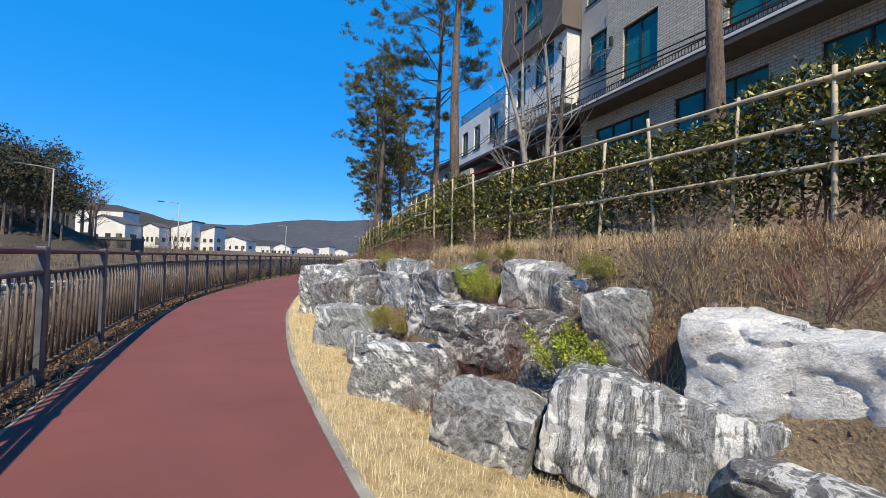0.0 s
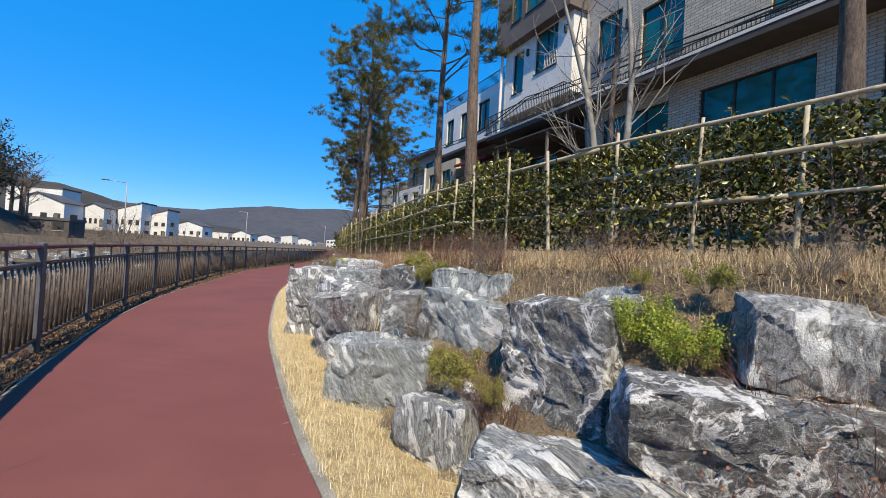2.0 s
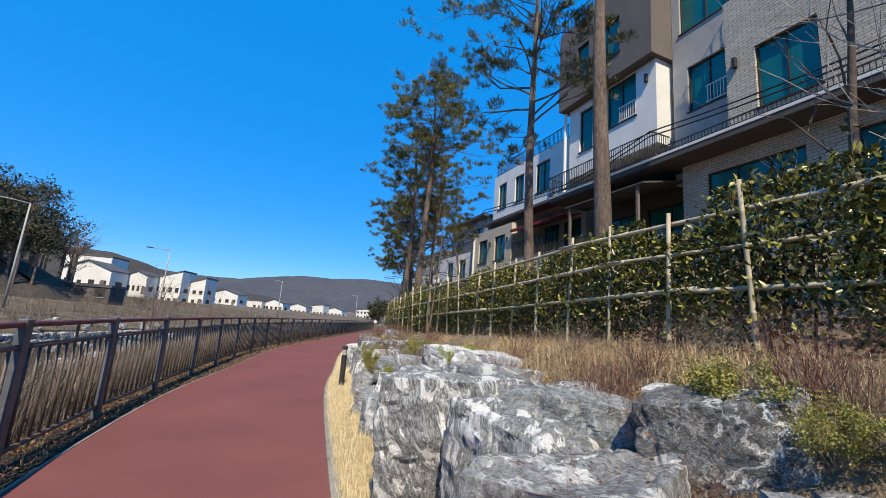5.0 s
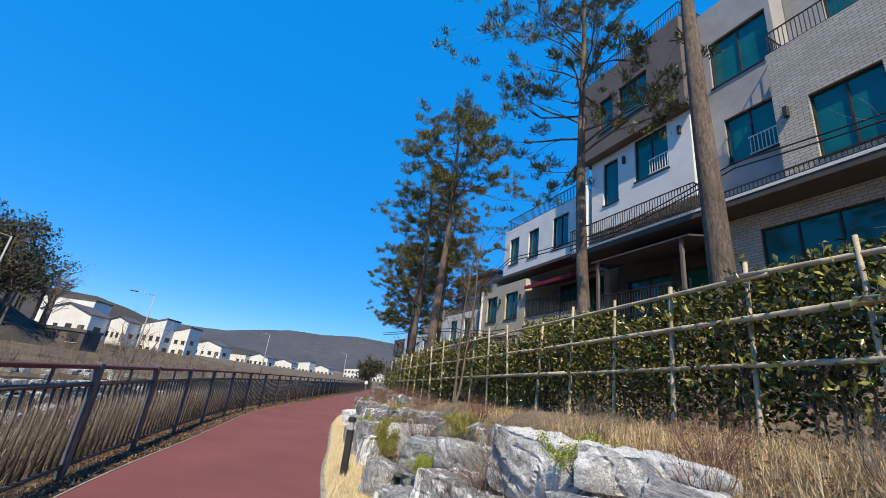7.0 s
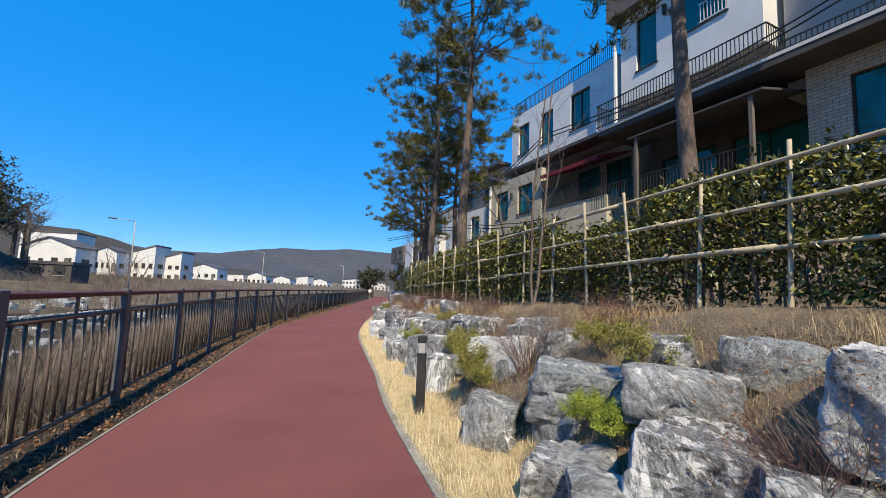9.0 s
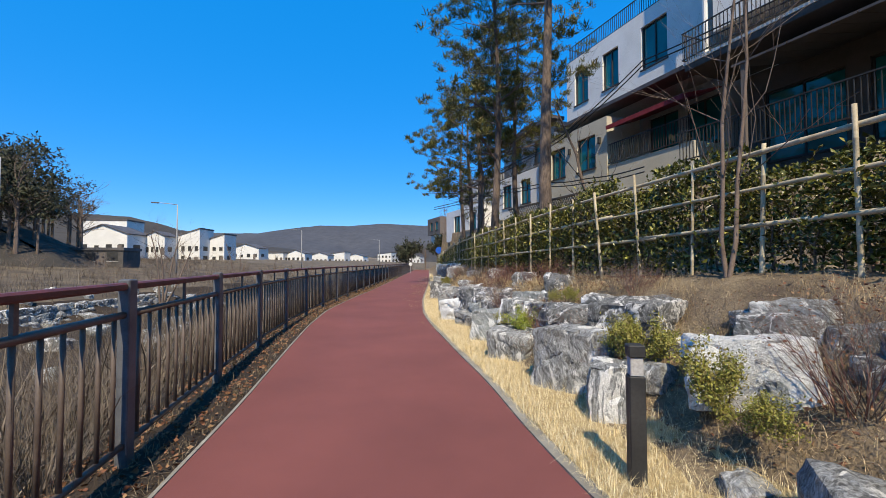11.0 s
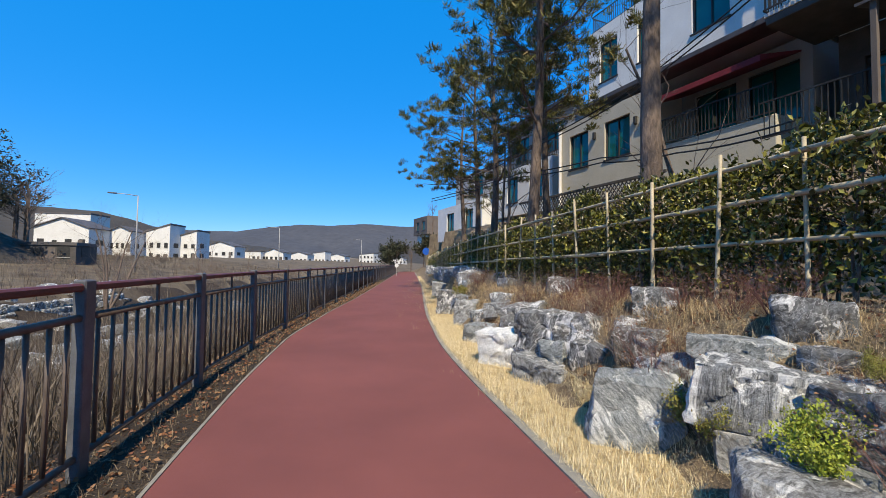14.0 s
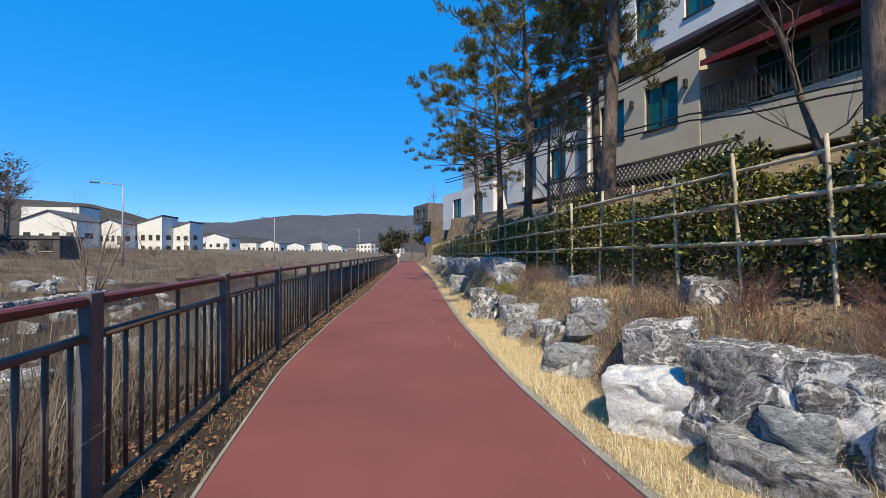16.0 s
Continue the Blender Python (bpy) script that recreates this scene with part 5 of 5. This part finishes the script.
def cottage(x, y, z, w, d, h, turn, roof="shed", wall="whitewall", rise=1.6, label="white modern detached house across the stream", wins=3):
    """A detached house: walls, pitched or flat roof, windows with frames, a door."""
    ho = put("detached_house", None, m=pose(x, y, z, 0, 0, turn - 26), label=label, category="house", group="houses across the stream")
    so = Soup()
    lo, hi = (h, h + rise) if roof == "shed" else (h, h)
    if roof == "gable":
        so.v += [(-w / 2, -d / 2, -3), (w / 2, -d / 2, -3), (w / 2, -d / 2, h), (0, -d / 2, h + rise), (-w / 2, -d / 2, h), (-w / 2, d / 2, -3), (w / 2, d / 2, -3), (w / 2, d / 2, h), (0, d / 2, h + rise), (-w / 2, d / 2, h)]
        so.f += [(0, 1, 2, 3, 4), (9, 8, 7, 6, 5), (1, 6, 7, 2), (5, 0, 4, 9), (4, 3, 8, 9), (3, 2, 7, 8), (0, 5, 6, 1)]
        for sx in (-1, 1):
            r = Soup()
            e, t = w / 2 + 0.35, 0.22
            k = rise / (w / 2)
            r.v += [(0, yy, h + rise + zz) for yy in (-d / 2 - 0.4, d / 2 + 0.4) for zz in (0.02, t)] + [(sx * e, yy, h - k * 0.35 + zz) for yy in (-d / 2 - 0.4, d / 2 + 0.4) for zz in (0.02, t)]
            r.f += [(0, 1, 5, 4), (2, 6, 7, 3), (1, 3, 7, 5), (0, 4, 6, 2), (4, 5, 7, 6), (0, 2, 3, 1)]
            put("roof", r.me("roof", M["darkroof"]), ho)
    else:
        so.v += [(-w / 2, -d / 2, -3), (w / 2, -d / 2, -3), (w / 2, d / 2, -3), (-w / 2, d / 2, -3), (-w / 2, -d / 2, lo), (w / 2, -d / 2, hi), (w / 2, d / 2, hi), (-w / 2, d / 2, lo)]
        so.f += [(3, 2, 1, 0), (0, 1, 5, 4), (1, 2, 6, 5), (2, 3, 7, 6), (3, 0, 4, 7), (4, 5, 6, 7)]
        r = Soup()
        r.v += [(sx * (w / 2 + 0.15), sy * (d / 2 + 0.15), (lo if sx < 0 else hi) + zz) for zz in (0.01, 0.42) for sx, sy in ((-1, -1), (1, -1), (1, 1), (-1, 1))]
        r.f += [(3, 2, 1, 0), (4, 5, 6, 7), (0, 1, 5, 4), (1, 2, 6, 5), (2, 3, 7, 6), (3, 0, 4, 7)]
        put("roof", r.me("roof", M["darkroof"]), ho)
    put("wall", so.me("wall", M[wall]), ho)
    rnd = random.Random(round(x * 3 + y, 2))
    floors = max(1, int(h // 2.8))
    for fl in range(floors):
        for k in range(wins + 1):
            if rnd.random() < 0.06:
                continue
            ww, hh = rnd.choice(((1.7, 1.6), (1.4, 1.9), (2.2, 2.0), (1.0, 1.1)))
            ww, hh = min(ww, 0.5 * w / (wins + 1)), min(hh, 1.4)
            xx = -w / 2 + (k + 0.5) * w / (wins + 1)
            zz = fl * 2.9 + 0.9
            wi = put("window", Soup().box(xx - ww / 2, xx + ww / 2, -d / 2 - 0.035, -d / 2 - 0.008, zz, zz + hh).me("window", M["dark"]), ho)
            put("frame", Soup().box(xx - ww / 2 - 0.08, xx + ww / 2 + 0.08, -d / 2 - 0.1, -d / 2 - 0.004, zz - 0.09, zz - 0.002).me("frame", M["grey"]), wi)
        for sx in (-1, 1):
            zz = fl * 2.9 + 1.0
            put("window", Soup().box(sx * w / 2 - 0.03 + 0.02 * sx, sx * w / 2 + 0.03 + 0.02 * sx, -d * 0.25, d * 0.05, zz, zz + 1.3).me("window", M["dark"]), ho)
    put("door", Soup().box(w * 0.3, w * 0.3 + 1.0, -d / 2 - 0.04, -d / 2 - 0.008, 0.0, 2.1).me("door", M["brown"]), ho)
    return ho


cottage(-109.5, 107.5, 4.0, 11.5, 10, 5.0, 42, "gable", rise=2.3, label="cream two-storey house with dark gable roof across the stream")
cottage(-103.5, 116.0, 3.6, 5.0, 7, 5.4, 42, "gable", rise=1.2, label="cream annexe with dark gable roof across the stream")
cottage(-130, 125, 9.5, 14, 9, 5.0, 42, "flat", label="white flat-roofed house high on the slope")
cottage(-113, 126, 2.8, 8.0, 8, 3.6, 40, "flat", "creamwall", label="low cream flat-roofed house across the stream")
cottage(-100, 124, 1.2, 7.6, 8, 7.6, 38, "shed", rise=2.6, label="tall white house with sloped roof across the stream")
cottage(-96, 130.5, 1.4, 6.0, 8, 6.6, 38, "shed", rise=2.2, label="white sloped-roof house wing across the stream", wins=2)
cottage(-115.5, 175, 3.0, 11.5, 9, 4.6, 33, "gable", rise=1.8)
cottage(-111, 189.5, 1.6, 8.4, 8, 4.2, 30, "flat")
cottage(-103, 194, 1.6, 8.6, 8, 4.2, 29, "gable", rise=1.6)
cottage(-106.5, 226, 1.0, 9.4, 8, 4.6, 26, "gable", rise=1.4)
cottage(-101.5, 239, 1.0, 8.2, 8, 5.4, 24, "shed", rise=1.0)
cottage(-99, 261, 1.0, 10, 8, 4.6, 22, "gable", rise=1.4)
cottage(-88, 286, 1.0, 10, 8, 6.0, 19, "shed", rise=1.0)
cottage(-92, 305, 1.0, 12, 8, 4.4, 18, "flat")
cottage(-76, 320, 1.0, 12, 8, 4.8, 15, "gable", rise=1.6)
cottage(-69, 63, 0.8, 16, 5, 2.4, 48, "flat", "shade", label="long dark flat-roofed shed across the stream", wins=5)


def street_lamp(x, y, z, h, turn):
    la = put("street_lamp", None, m=pose(x, y, z, 0, 0, turn), label="grey steel street lamp with single arm", category="street lamp", group="street lamps")
    put("pole", Soup().tube([(0, 0, -0.5), (0, 0, h * 0.5), (0, 0, h)], [0.11, 0.09, 0.06], 8).me("pole", M["grey"], True), la)
    put("arm", Soup().tube([(0, 0, h - 0.03), (-1.2, 0, h + 0.08), (-2.1, 0, h + 0.1)], [0.05, 0.045, 0.04], 7).me("arm", M["grey"], True), la)
    put("lamp_head", bevelled(Soup().box(-2.9, -2.0, -0.15, 0.15, h + 0.02, h + 0.18).me("lamp_head", M["fence"]), 0.04), la)


street_lamp(-49.7, 61.1, 0.5, 8.7, 40)
street_lamp(-45.3, 38.5, 0.5, 9.2, 55)
street_lamp(-55.0, 105.0, 0.5, 8.7, 30)
street_lamp(-50.0, 150.0, 0.5, 8.7, 20)

# dark wooded knoll across the stream
kn = []
kf = []
for i in range(25):
    for j in range(13):
        a, r = 2 * math.pi * i / 24, j / 12
        kn.append((-88 + 30 * r * math.cos(a), 56 + 22 * r * math.sin(a), -1.5 + 11 * (1 - r * r) + 0.8 * noise.noise((i * 0.7, j * 0.7, 3))))
        if i and j:
            q = i * 13 + j
            kf.append((q - 14, q - 13, q, q - 1))
put("knoll_ground", mesh("knoll_ground", kn, kf, M["hillside"], True), label="brown wooded knoll across the stream", category="hill", kind="structure")


M["knoll"] = leafy("dark_evergreen", [(0.022, 0.026, 0.012), (0.04, 0.045, 0.02), (0.06, 0.052, 0.03)], 0.7)


def distant_tree(x, y, z, h, seed, leafy_crown, place="on the knoll"):
    rnd, nr, so, tips = random.Random(seed), np.random.default_rng(seed), Soup(), []
    tr = put("distant_tree", None, m=pose(x, y, z), label=("dark evergreen tree " if leafy_crown else "grey leafless tree ") + place, category="tree", group="distant trees")
    trunk = Soup().tube([(0, 0, -0.5), (0.1, 0, h * 0.4), (0, 0.1, h * 0.8)], [h * 0.022, h * 0.017, h * 0.007], 6)
    put("trunk", trunk.me("trunk", M["twig"]), tr)
    for k in range(16):
        z0 = h * rnd.uniform(0.3, 0.8)
        grow(so, (0, 0, z0), (rnd.gauss(0, 1), rnd.gauss(0, 1), 1.0), h * 0.24, h * 0.006, 2, rnd, 0.5, tips, 2, 0.05, (2, 3), 3)
    put("branch_crown", so.me("branch_crown", M["twig"]), tr)
    if leafy_crown:
        pts = [tuple(t + Vector((rnd.gauss(0, 0.4), rnd.gauss(0, 0.4), rnd.gauss(0, 0.3)))) for t, _ in tips for _ in range(9)]
        put("crown", leaf_cloud(pts, 0.5, M["knoll"], "crown", nr, 0.0, 0.4), tr)


for i in range(130):
    a, r = random.uniform(0, 6.28), 0.85 * math.sqrt(random.random())
    x, y = -86 + 26 * r * math.cos(a), 56 + 19 * r * math.sin(a)
    distant_tree(x, y, -1.5 + 11 * (1 - min(1, ((x + 88) / 30) ** 2 + ((y - 56) / 22) ** 2)) - 0.4, random.uniform(7, 12), 60 + i, i % 2 == 0)
for i, (x, y, h) in enumerate(((-35, 43, 8.2), (-33, 41, 7.4), (-40, 60, 6), (-62, 92, 6), (-70, 100, 7), (-78, 96, 6), (-47, 80, 5), (-38, 75, 5), (-58, 70, 6))):
    bare_tree(x, y, float(ground_z(x, y)) - 0.1, h, 90 + i, "twig", 0.1 if i < 2 else 0.08, "leafless sapling on the stream bank", 2 if i < 2 else 1)

for i, (x, y, h) in enumerate(((-22.5, 82, 4.6), (-20.5, 84, 5.2), (-18.2, 83, 4.4), (-16.5, 81, 5.0), (-24.5, 86, 4.2))):
    distant_tree(x, y, float(ground_z(x, y)) - 0.2, h, 160 + i, i % 2 == 0, "at the end of the path")

# brush, reeds and stones of the stream
for i in range(95):
    yy = random.uniform(1, 48)
    dd = random.choice((random.uniform(0.35, 2.2), random.uniform(0.35, 2.2), random.uniform(2.2, 9)))
    xx = float(fence_x(yy)) - dd
    st, lv = GREY_TWIGS[i % 3]
    k = random.uniform(0.9, 1.7) + 0.12 * dd
    ob = put("bare_shrub", None, m=pose(xx, yy, float(ground_z(xx, yy)) - 0.05, 0, 0, random.uniform(0, 360)) @ Matrix.Diagonal((k, k, k, 1)), label="leafless grey-brown brush on the stream bank", category="shrub", group="brush along the stream")
    put("twig_tangle", st, ob)
# a thicket of thin dead stalks between the railing and the water
M["stalk"] = leafy("dead_grey_stalks", [(0.035, 0.025, 0.019), (0.10, 0.074, 0.055), (0.18, 0.145, 0.11), (0.05, 0.034, 0.026), (0.30, 0.25, 0.19)], 0.85)
n = 5200
cy = NP.uniform(-1, 55, n)
dd = np.where(NP.random(n) < 0.45, NP.uniform(0.4, 3.0, n), NP.uniform(2.5, 19, n))
cx = np.repeat(fence_x(cy) - dd, 16) + NP.normal(0, 0.16, n * 16)
cy = np.repeat(cy, 16) + NP.normal(0, 0.16, n * 16)
put("thicket", scatter_blades(on_ground(cx, cy, -0.03), 0.35, 1.5, 0.0042, 0.42, M["stalk"], "thicket", NP, 0.5), label="thicket of leafless grey-brown stalks along the stream", category="brush", kind="stuff")
n = 3000
cy = NP.uniform(5, 110, n)
cx = np.repeat(fence_x(cy) - NP.uniform(20, 75, n), 10) + NP.normal(0, 0.5, n * 10)
cy = np.repeat(cy, 10) + NP.normal(0, 0.5, n * 10)
put("far_thicket", scatter_blades(on_ground(cx, cy, -0.05), 0.35, 1.35, 0.012, 0.6, M["stalk"], "far_thicket", NP, 0.5), label="brown leafless brush covering the far bank", category="brush", kind="stuff")
M["reed"] = leafy("grey_tan_reeds", [(0.055, 0.039, 0.026), (0.15, 0.115, 0.074), (0.27, 0.21, 0.14), (0.035, 0.024, 0.017)], 0.85)
n = 3000
cy = NP.uniform(0, 75, n)
cx = fence_x(cy) - NP.gamma(1.5, 4.5, n) - 0.25
cx, cy = np.repeat(cx, 18) + NP.normal(0, 0.18, n * 18), np.repeat(cy, 18) + NP.normal(0, 0.18, n * 18)
put("reeds", scatter_blades(on_ground(cx, cy, -0.02), 0.2, 0.8, 0.003, 0.6, M["reed"], "reeds", NP, 0.5), label="dry grey-tan reeds and grass on the stream bank", category="grass", kind="stuff")
n = 2600
cy = NP.uniform(0, 50, n)
cx = fence_x(cy) - 0.4 + NP.random(n) * (left_x(cy) - fence_x(cy) + 0.36)
cx, cy = np.repeat(cx, 12) + NP.normal(0, 0.04, n * 12), np.repeat(cy, 12) + NP.normal(0, 0.05, n * 12)
put("edge_litter", scatter_blades(on_ground(cx, cy, 0.0), 0.03, 0.10, 0.0025, 1.4, M["reed"], "edge_litter", NP), label="dry stalks and leaves under the railing", category="litter", kind="stuff")
cy = NP.uniform(0, 45, 12000)
cx = fence_x(cy) - 0.5 + NP.random(12000) * (left_x(cy) - fence_x(cy) + 0.42)
put("edge_leaves", leaf_cloud(on_ground(cx, cy, 0.012), 0.045, M["litter"], "edge_leaves", NP, 0.5, 0.6), label="brown fallen leaves lying under the railing", category="leaves", kind="stuff")
for i in range(75):
    yy = random.uniform(10, 95)
    xx = float(fence_x(yy)) - random.uniform(18, 55)
    st, lv = GREY_TWIGS[i % 3]
    k = random.uniform(1.6, 3.6)
    ob = put("bare_shrub", None, m=pose(xx, yy, float(ground_z(xx, yy)) - 0.05, 0, 0, random.uniform(0, 360)) @ Matrix.Diagonal((k, k, k, 1)), label="leafless brown brush on the far stream bank", category="shrub", group="brush along the stream")
    put("twig_tangle", st, ob)
    put("dry_foliage", lv, ob)
stone_mes = [boulder_mesh(900 + k, 1, 0.8, 0.7, 3) for k in range(5)]
for k, me in enumerate(stone_mes):
    me.materials.append(STONE["gdbgd"[k]])
for i in range(110):
    yy = random.uniform(4, 52)
    dd = random.choice((random.uniform(8, 19), random.uniform(17, 23)))
    xx = float(fence_x(yy)) - dd / 0.9
    k = random.uniform(0.4, 1.1)
    put("stream_stone", stone_mes[i % 5], m=pose(xx, yy, float(ground_z(xx, yy)) + 0.1 * k, random.uniform(-15, 15), random.uniform(-15, 15), random.uniform(0, 360)) @ Matrix.Diagonal((k, k, k, 1)), label="grey rounded stone in the stream bed", category="stone", group="stones of the stream")

# dry-laid stone wall along the far bank
wall = put("retaining_wall", None, label="dry-laid dark stone retaining wall on the far bank", category="stone wall", kind="structure")
blocks = [boulder_mesh(950 + k, 0.62, 0.5, 0.46, 2) for k in range(6)]
for k, me in enumerate(blocks):
    me.materials.append(STONE["gdgbdg"[k]])
for row in range(3):
    for px, py in tread(lambda y: fence_x(y) - 20.5 - 0.12 * row, 6 + 0.2 * row, 46, 0.56):
        put("stone", random.choice(blocks), wall, pose(px + random.uniform(-0.06, 0.06), py + random.uniform(-0.05, 0.05), -2.35 + 0.42 * row + random.uniform(-0.04, 0.04), random.uniform(-12, 12), random.uniform(-12, 12), random.uniform(60, 120)))

# signs at the end of the path
M["blue"] = speckled("blue_sign", (0.01, 0.07, 0.35), (0.015, 0.09, 0.42), 2, 30, 0.4, 0.05)
sg = put("road_sign", None, m=pose(-16.9, 77.5, 0), label="round blue road sign on a grey post", category="sign")
put("post", Soup().tube([(0, 0, -0.4), (0, 0, 3.5)], 0.04, 8).me("post", M["grey"]), sg)
put("plate", Soup().tube([(0, -0.045, 3.3), (0, -0.07, 3.3)], 0.55, 20).me("plate", M["blue"]), sg)
mk = put("marker_post", None, m=pose(-17.9, 62.1, 0), label="small round white marker on a post", category="sign")
put("post", Soup().tube([(0, 0, -0.3), (0, 0, 1.1)], 0.03, 7).me("post", M["grey"]), mk)
put("plate", Soup().tube([(0, -0.035, 1.15), (0, -0.055, 1.15)], 0.22, 18).me("plate", M["whitewall"]), mk)
